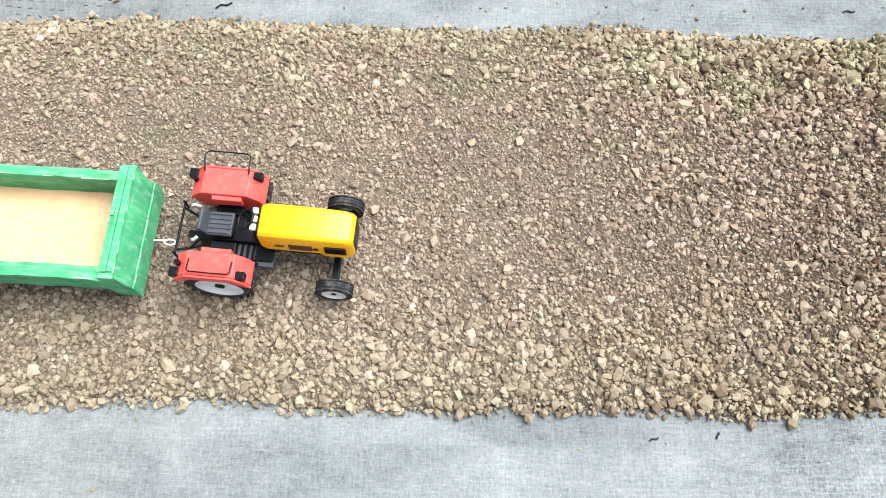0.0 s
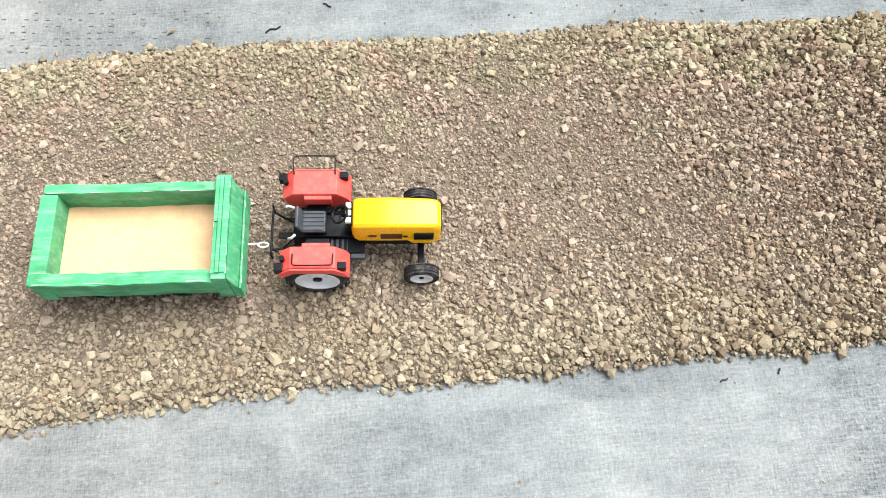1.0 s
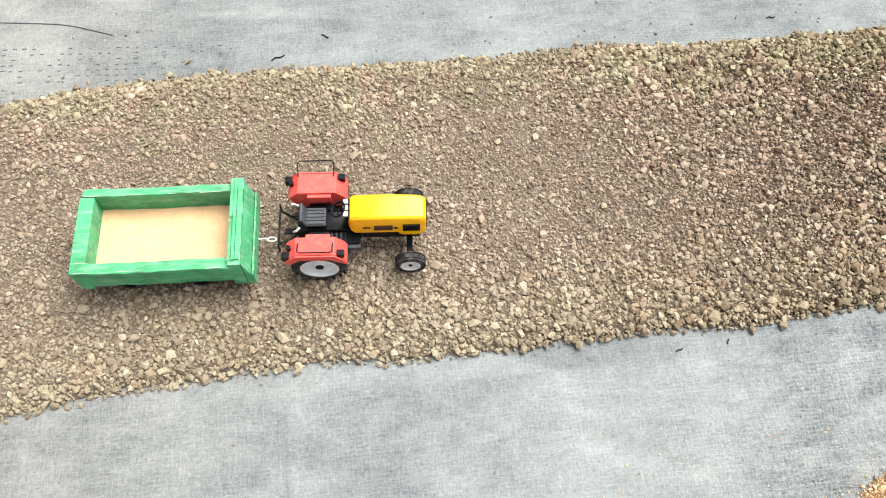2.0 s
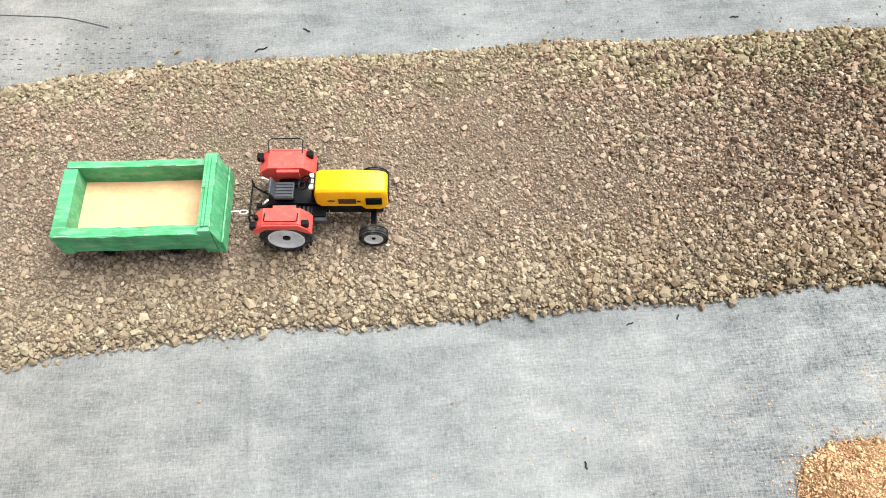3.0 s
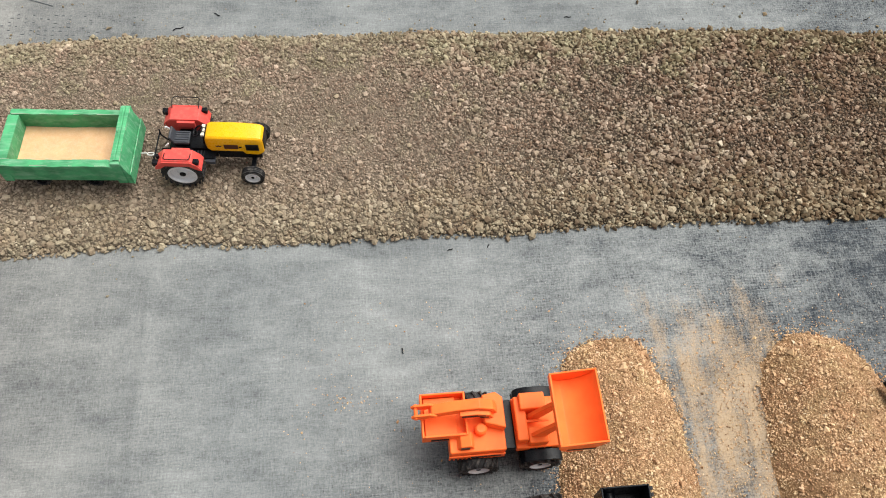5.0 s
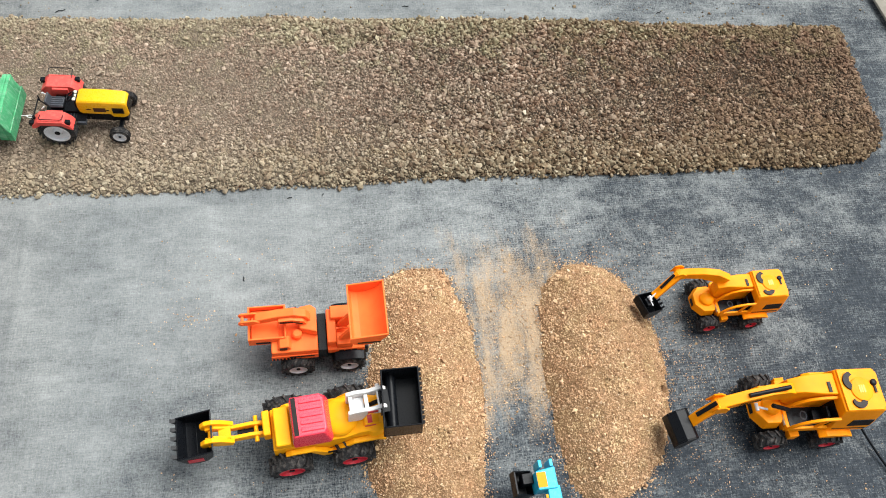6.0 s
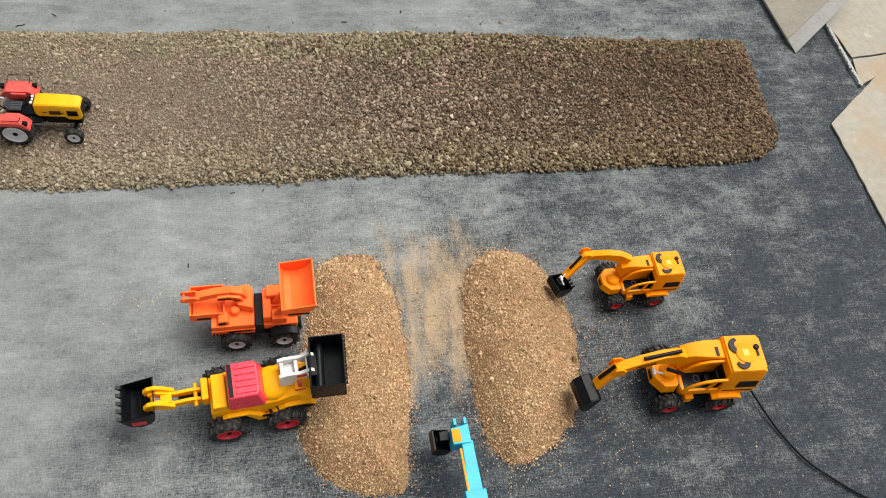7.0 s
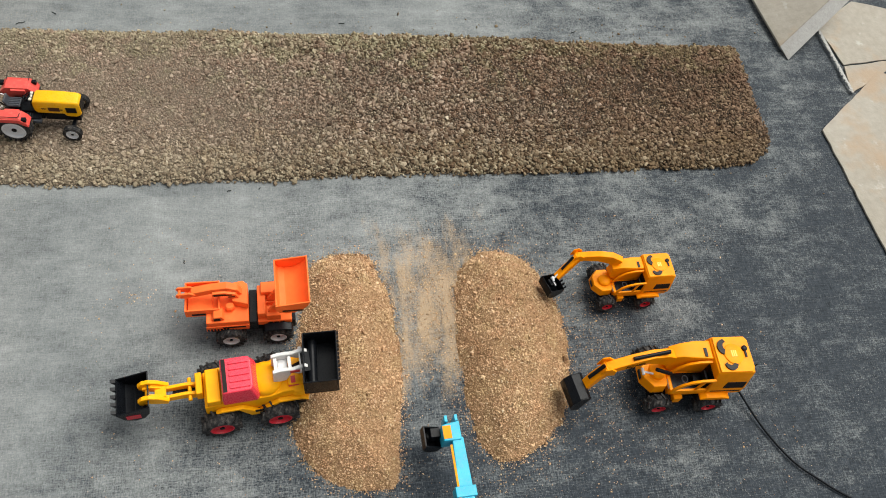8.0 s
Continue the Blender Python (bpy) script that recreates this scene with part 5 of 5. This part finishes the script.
def build_blue_excavator():
    th = thing("toy_excavator", pose(0.4818, -0.7154, 0, 0, 0, 1.8), "sky-blue toy excavator with a long arm and black bucket", "toy excavator")
    part("boom", prism([(-0.011, 0.02), (0.011, 0.02), (0.0085, 0.19), (-0.006, 0.19)], 0.058, 0.076, "z"), BLUE, th, "sky-blue arm with yellow stripe", bevel=0.0015)
    part("stripe", box(-0.0098, -0.0072, 0.08, 0.18, 0.0762, 0.0768), YELLOW, th)
    part("boom_collar", box(-0.013, 0.013, 0.105, 0.12, 0.056, 0.0785), BLUE, th, bevel=0.0012)
    part("stick", prism([(-0.017, 0.186), (0.006, 0.186), (0.006, 0.214), (-0.017, 0.21)], 0.05, 0.078, "z"), BLUE, th, bevel=0.0015)
    part("stick_sticker", box(-0.0165, -0.006, 0.189, 0.208, 0.0782, 0.0786), YELLOW, th)
    for x in (-0.012, 0.001):
        part("fork", box(x, x + 0.004, 0.2144, 0.224, 0.052, 0.077), BLUE, th, bevel=0.0008)
    part("bucket", scoop([(-0.036, 0.06), (-0.038, 0.045), (-0.031, 0.036), (-0.021, 0.036), (-0.0172, 0.05)], 0.188, 0.216, 0.0018), BLACK, th, "black digging bucket")
    part("bucket_bracket", box(-0.03, -0.0172, 0.198, 0.212, 0.046, 0.064), BLACK, th, bevel=0.001)
    part("body", box(-0.035, 0.035, -0.08, 0.012, 0.03, 0.085), BLUE, th, bevel=0.004)
    part("boom_foot", box(-0.013, 0.013, 0.0125, 0.03, 0.036, 0.0575), BLUE, th, bevel=0.001)
    for x in (-0.032, 0.032):
        part("track", prism([(-0.09, 0.008), (-0.08, 0.001), (0.02, 0.001), (0.032, 0.008), (0.032, 0.02), (0.02, 0.028), (-0.08, 0.028), (-0.09, 0.02)], x - 0.011, x + 0.011, "x"), RUBBER, th, bevel=0.001)
    return th


resize(build_blue_excavator(), 1.2, 1.039, 1.19)


# ---- sand heaps ----
def heap(name, label, outline, top, seed):
    """outline: control points of the foot of the heap; heights follow the distance from its edge."""
    pts = np.array(outline)
    fine = []
    n = len(pts)
    for i in range(n):
        p0, p1, p2, p3 = pts[i - 1], pts[i], pts[(i + 1) % n], pts[(i + 2) % n]
        for t in np.linspace(0, 1, 8, endpoint=False):
            fine.append(0.5 * (2 * p1 + (p2 - p0) * t + (2 * p0 - 5 * p1 + 4 * p2 - p3) * t * t + (3 * p1 - p0 - 3 * p2 + p3) * t ** 3))
    fine = np.array(fine)

    def depth(x, y):
        shape = np.shape(x)
        x, y = np.ravel(x), np.ravel(y)
        a, b = fine, np.roll(fine, -1, 0)
        best = np.full(len(x), 9.0)
        inside = np.zeros(len(x), bool)
        for (ax, ay), (bx, by) in zip(a, b):
            dx, dy = bx - ax, by - ay
            t = np.clip(((x - ax) * dx + (y - ay) * dy) / (dx * dx + dy * dy), 0, 1)
            best = np.minimum(best, np.hypot(x - ax - t * dx, y - ay - t * dy))
            cross = (ay > y) != (by > y)
            inside ^= cross & (x < (bx - ax) * (y - ay) / (by - ay + 1e-12) + ax)
        d = np.where(inside, best, -best) + 0.004 * wave(x * 30, y * 30, seed, 3)
        return d.reshape(shape)

    def height(x, y):
        d = np.clip(depth(x, y), -0.01, 1)
        h = top * np.tanh(np.maximum(d, 0) / (top * 1.25))
        return h * (1 + 0.14 * wave(x * 14, y * 14, seed + 3, 3)) + 0.0019 * wave(x * 60, y * 60, seed, 2) * (d > 0) - 0.003 * (d <= 0)

    lo, hi = fine.min(0) - 0.02, fine.max(0) + 0.02
    bed = sheet(name, np.arange(lo[0], hi[0], 0.005), np.arange(lo[1], hi[1], 0.005), height, SANDBED, keep=lambda x, y: depth(x, y) > -0.003)
    tagged(bed, label, "sand heap", "sand heaps")
    r = np.random.default_rng(int(seed * 10))
    st = 0.0016
    x, y = np.meshgrid(np.arange(lo[0], hi[0], st), np.arange(lo[1], hi[1], st))
    x, y = (x + r.uniform(-0.6, 0.6, x.shape) * st).ravel(), (y + r.uniform(-0.6, 0.6, y.shape) * st).ravel()
    d = depth(x, y)
    ok = d > r.exponential(0.004, len(x)) * -1.0 + 0.001
    x, y = x[ok], y[ok]
    s = np.clip(r.lognormal(math.log(0.00094), 0.4, len(x)), 0.0005, 0.003)
    s = np.where(r.random(len(x)) < 0.05, s * 1.8, s) * (1 + 0.35 * wave(x * 45, y * 45, seed + 7, 2))
    thinned = r.random(len(x)) > np.clip(0.06 + 0.4 * wave(x * 70, y * 70, seed + 9, 2), 0, 0.35)
    x, y, s = x[thinned], y[thinned], s[thinned]
    g = grains("sand_grains", np.stack([x, y, np.maximum(height(x, y), 0) + s * r.uniform(-0.1, 0.9, len(x))], 1), s, SAND, 0.75, int(seed * 7) + 1)
    tagged(g, "coarse tan sand grains lying on the heap", "sand", kind="stuff")
    return depth


heap_a = heap("sand_mound", "long heap of coarse tan sand beneath the loader buckets", [(0.276, -0.163), (0.327, -0.139), (0.376, -0.149), (0.401, -0.208), (0.414, -0.297), (0.412, -0.407), (0.398, -0.501), (0.387, -0.558), (0.321, -0.554),
              (0.262, -0.518), (0.235, -0.442), (0.242, -0.346), (0.258, -0.248)], 0.042, 1.3)
heap_b = heap("sand_mound", "long heap of coarse tan sand by the excavator buckets", [(0.539, -0.202), (0.57, -0.159), (0.619, -0.146), (0.669, -0.171), (0.701, -0.236), (0.712, -0.318), (0.697, -0.417), (0.663, -0.488), (0.611, -0.525),
              (0.558, -0.534), (0.529, -0.473), (0.523, -0.367), (0.527, -0.269)], 0.042, 4.1)

# thin spill between and round the heaps
rng = np.random.default_rng(21)
n = 100000
x, y = rng.uniform(-0.1, 1.1, n), rng.uniform(-0.68, -0.06, n)
chance = 0.7 * np.exp(-((x - 0.483) / 0.05) ** 2) * np.clip((y + 0.45) / 0.17, 0.06, 1) * np.clip(1.15 + 1.6 * wave(x * 16, y * 5, 2.0, 3), 0, 1) * np.exp(-np.maximum(0, y + 0.187) / 0.03)
chance = np.maximum(chance, 0.6 * np.exp(-np.maximum(0, -heap_b(x, y)) / 0.019))
chance = np.maximum(chance, 0.5 * np.exp(-np.maximum(0, -heap_a(x, y)) / 0.013))
chance = np.maximum(chance, 0.5 * np.exp(-((x - 0.512) / 0.02) ** 2) * np.clip((y + 0.5) / 0.1, 0, 1) * np.clip((-0.16 - y) / 0.03, 0, 1))
chance = np.maximum(chance, 0.26 * np.exp(-((x - 0.768) / 0.06) ** 2 - ((y + 0.368) / 0.15) ** 2))
chance = np.maximum(chance, 0.5 * np.exp(-((x - 0.562) / 0.012) ** 2 - ((y + 0.564) / 0.022) ** 2))
chance = np.maximum(chance, 0.3 * np.exp(-((x + 0.021) / 0.03) ** 2 - ((y + 0.203) / 0.014) ** 2)) + 0.012
ok = (rng.random(n) < chance) & (heap_a(x, y) < 0.001) & (heap_b(x, y) < 0.001)
x, y = x[ok], y[ok]
s = np.clip(rng.lognormal(math.log(0.0009), 0.3, len(x)), 0.0005, 0.0024)
spill = grains("spilled_sand", np.stack([x, y, sheet_height(x, y) + s * 0.35], 1), s, SAND, 0.7, 8)
tagged(spill, "thin spill of tan sand on the woven sheet", "sand", kind="stuff")

# strays of crushed stone beside the road
n = 2200
x = rng.uniform(-0.9, 1.4, n)
near = rng.random(n) < 0.5
y = np.where(near, 0.03 - rng.exponential(0.03, n), 0.41 + rng.exponential(0.05, n))
ok = (road_depth(x, y) < -0.004) & (y > -0.5) & (rng.random(n) < np.where(near, 0.1, 0.3))
x, y = x[ok], y[ok]
s = np.clip(rng.lognormal(math.log(0.0013), 0.45, len(x)), 0.0006, 0.004)
strays = grains("stray_stones", np.stack([x, y, sheet_height(x, y) + s * 0.45], 1), s, GRAVEL, 0.7, 12)
tagged(strays, "single crushed stones strewn beside the road", "gravel", kind="stuff")


# darned patches in the sheet: rows of short dark stitches
def darning(x0, x1, y0, y1, slant, seed):
    r = random.Random(seed)
    bm = bmesh.new()
    ny = int((y1 - y0) / 0.0085)
    for j in range(ny):
        y = y0 + j * 0.0085
        x = x0
        while x < x1:
            if r.random() < 0.62 * min(1.0, 0.25 + (x1 - x) / 0.16):
                w, h = r.uniform(0.003, 0.0055), r.uniform(0.0007, 0.0014)
                cx, cy = x + r.uniform(-0.001, 0.001), y + slant * (x - x0) + r.uniform(-0.0008, 0.0008)
                z = float(sheet_height(np.array(cx), np.array(cy)))
                box(cx, cx + w, cy, cy + h, z - 0.0004, z + 0.0007, bm)
            x += 0.0115
    ob = part("darning", bm, STITCH)
    tagged(ob, "rows of dark darning stitches in the woven sheet", "stitching", kind="stuff")


darning(-0.625, -0.345, 0.428, 0.492, -0.06, 3)


# ---- slabs, cable ----
def slab(name, label, outline, z0, z1, m=None):
    r, edge = random.Random(len(label)), []
    for (xa, ya), (xb, yb) in zip(outline, outline[1:] + outline[:1]):
        steps = max(1, int(math.hypot(xb - xa, yb - ya) / 0.02))
        for i in range(steps):
            wob = 0.0 if i == 0 else 0.0016
            edge.append((xa + (xb - xa) * i / steps + r.uniform(-wob, wob), ya + (yb - ya) * i / steps + r.uniform(-wob, wob)))
    bm = prism(edge, z0, z1, "z")
    ob = part(name, bm, SLAB, None, bevel=0.001)
    tagged(ob, label, "stone slab", "pale slabs at the sheet's edge")
    return ob


slab("stone_slab", "pale weathered slab lying flat on the sheet", [(1.419, 0.131), (1.645, 0.308), (2.041, 0.086), (1.958, -0.496), (1.437, -0.303)], 0.0, 0.0042)
slab("stone_slab", "pale brown-stained slab lying behind the overturned board", [(1.545, 0.241), (1.67, 0.311), (1.827, 0.364), (1.559, 0.324)], 0.0, 0.0033)
slab("stone_slab", "pale slab stained brown behind the overturned board", [(1.56, 0.328), (1.826, 0.369), (1.894, 0.492), (1.679, 0.55), (1.54, 0.459)], 0.0, 0.0032)
fray = bmesh.new()
r = random.Random(4)
for i in range(44):
    t = i / 44
    x, y = 1.537 + 0.005 * t, 0.438 - 0.201 * t
    w = r.uniform(0.001, 0.0055)
    box(x - w, x + 0.004, y - 0.0035, y + r.uniform(0.001, 0.0035), 0.0052, 0.0066 + r.uniform(0, 0.001), fray)
fray_edge = part("frayed_edging", fray, STRIP)
tagged(fray_edge, "frayed whitish edging along the pale slab", "edging")
# an overturned tray of pale board: thin top, deep slanting edge strip
board = thing("board_tray", Matrix.Identity(4), "pale stained board, one side raised, with a deep edge strip", "board")
a0, a1, a2 = Vector((1.406, 0.380, 0.0115)), Vector((1.580, 0.496, 0.1113)), Vector((1.381, 0.663, 0.0115))
b0, b1 = Vector((1.419, 0.345, 0.0012)), Vector((1.662, 0.525, 0.0929))
a3, down = a1 + (a2 - a0), Vector((0, 0, -0.005))
part("top", loft([[a0, a1, a3, a2], [a0 + down, a1 + down, a3 + down, a2 + down]]), SLAB, board, bevel=0.0008)
gap, back = Vector((0.0, -0.0006, -0.0004)), Vector((0.001, 0.006, 0.0))
part("edge_strip", loft([[a0 + gap, a0 + gap + down, b0 + back, b0], [a1 + gap, a1 + gap + down, b1 + back, b1]]), STRIP, board, "pale slanting edge strip", bevel=0.0006)
part("prop", loft([[(a3.x - 0.1, a3.y - 0.06, 0.0), (a3.x - 0.06, a3.y - 0.06, 0.0), (a3.x - 0.06, a3.y - 0.02, 0.0), (a3.x - 0.1, a3.y - 0.02, 0.0)],
                   [(a3.x - 0.1, a3.y - 0.06, 0.066), (a3.x - 0.06, a3.y - 0.06, 0.066), (a3.x - 0.06, a3.y - 0.02, 0.066), (a3.x - 0.1, a3.y - 0.02, 0.066)]]), SLAB, board)

cable_pts = [(0.986, -0.447, 0.035), (1.001, -0.458, 0.014), (1.03, -0.524, 0.003), (1.062, -0.582, 0.003), (1.1, -0.619, 0.003), (1.144, -0.653, 0.003), (1.244, -0.71, 0.003), (1.42, -0.788, 0.003)]
fine_pts = []
for i in range(len(cable_pts) - 1):
    p0, p1, p2, p3 = [Vector(cable_pts[min(max(j, 0), len(cable_pts) - 1)]) for j in (i - 1, i, i + 1, i + 2)]
    for t in (0, 0.25, 0.5, 0.75):
        fine_pts.append(0.5 * (2 * p1 + (p2 - p0) * t + (2 * p0 - 5 * p1 + 4 * p2 - p3) * t * t + (3 * p1 - p0 - 3 * p2 + p3) * t ** 3))
cable = part("cable", tube(fine_pts, 0.0019), BLACK, None, smooth=True)
tagged(cable, "thin black control cable running from the large excavator", "cable")


# ---- single larger stones and scraps ----
def stone_mesh(seed):
    bm = bmesh.new()
    bmesh.ops.create_icosphere(bm, subdivisions=2, radius=1)
    r = random.Random(seed)
    cuts = [(Vector((r.gauss(0, 1), r.gauss(0, 1), r.gauss(0, 0.7))).normalized(), r.uniform(0.55, 0.85)) for _ in range(9)]
    for v in bm.verts:
        for n, d in cuts:
            over = v.co.dot(n) - d
            if over > 0:
                v.co -= n * over
        v.co.z *= 0.72
    me = bpy.data.meshes.new("stone")
    bm.to_mesh(me)
    bm.free()
    me.materials.append(PEBBLE)
    me.shade_flat()
    return me


PEBBLE = stones_mat("single_stone", [(0.0, (0.180, 0.140, 0.099)), (1.0, (0.360, 0.297, 0.225))], end_dark=(0.6, 0.51, 0.43))
STONES = [stone_mesh(i) for i in range(6)]
rs = random.Random(9)
for i in range(70):
    x, y = rs.uniform(-0.75, 1.24), rs.uniform(0.04, 0.395)
    if -0.5 < x < -0.09 and 0.095 < y < 0.245:
        continue
    size = rs.uniform(0.0032, 0.0058)
    z = max(0.0, float(road_height(np.array(x), np.array(y))))
    ob = new("stone", STONES[i % 6])
    ob.matrix_world = Matrix.Translation((x, y, z + size * 0.3)) @ Euler((rs.uniform(-0.3, 0.3), rs.uniform(-0.3, 0.3), rs.uniform(0, 6.28))).to_matrix().to_4x4() @ Matrix.Diagonal((size, size * rs.uniform(0.75, 1.1), size * 0.9, 1))
    tagged(ob, "larger pale crushed stone half sunk in the gravel", "stone", "larger stones of the road")

for x, y, turn, length in ((0.135, 0.008, 20, 0.008), (0.19, 0.012, 70, 0.006), (-0.276, 0.436, 25, 0.018), (-0.216, 0.466, -30, 0.01), (0.371, 0.447, 5, 0.012), (0.06, -0.14, 100, 0.008), (0.9, 0.43, 30, 0.012)):
    z = float(sheet_height(np.array(x), np.array(y))) + 0.0012
    a = radians(turn)
    d = Vector((math.cos(a), math.sin(a), 0)) * length / 2
    n = Vector((-d.y, d.x, 0)) * 0.25
    c = Vector((x, y, z))
    tw = part("twig", tube([c - d, c - d * 0.3 + n, c + d * 0.35 - n * 0.4, c + d], 0.0008, seg=6), BLACK, None, smooth=True)
    tagged(tw, "tiny dark twig lying on the woven sheet", "twig", "twigs on the sheet")

# a torn dark thread runs along the upper edge of one darned patch
pts = [(-0.68, 0.53), (-0.579, 0.518), (-0.55, 0.514), (-0.526, 0.508), (-0.481, 0.491)]
thread = part("thread", tube([(x, y, float(sheet_height(np.array(x), np.array(y))) + 0.0008) for x, y in pts], 0.0006, seg=6), STITCH, None, smooth=True)
tagged(thread, "torn dark thread along a darned patch of the sheet", "thread")
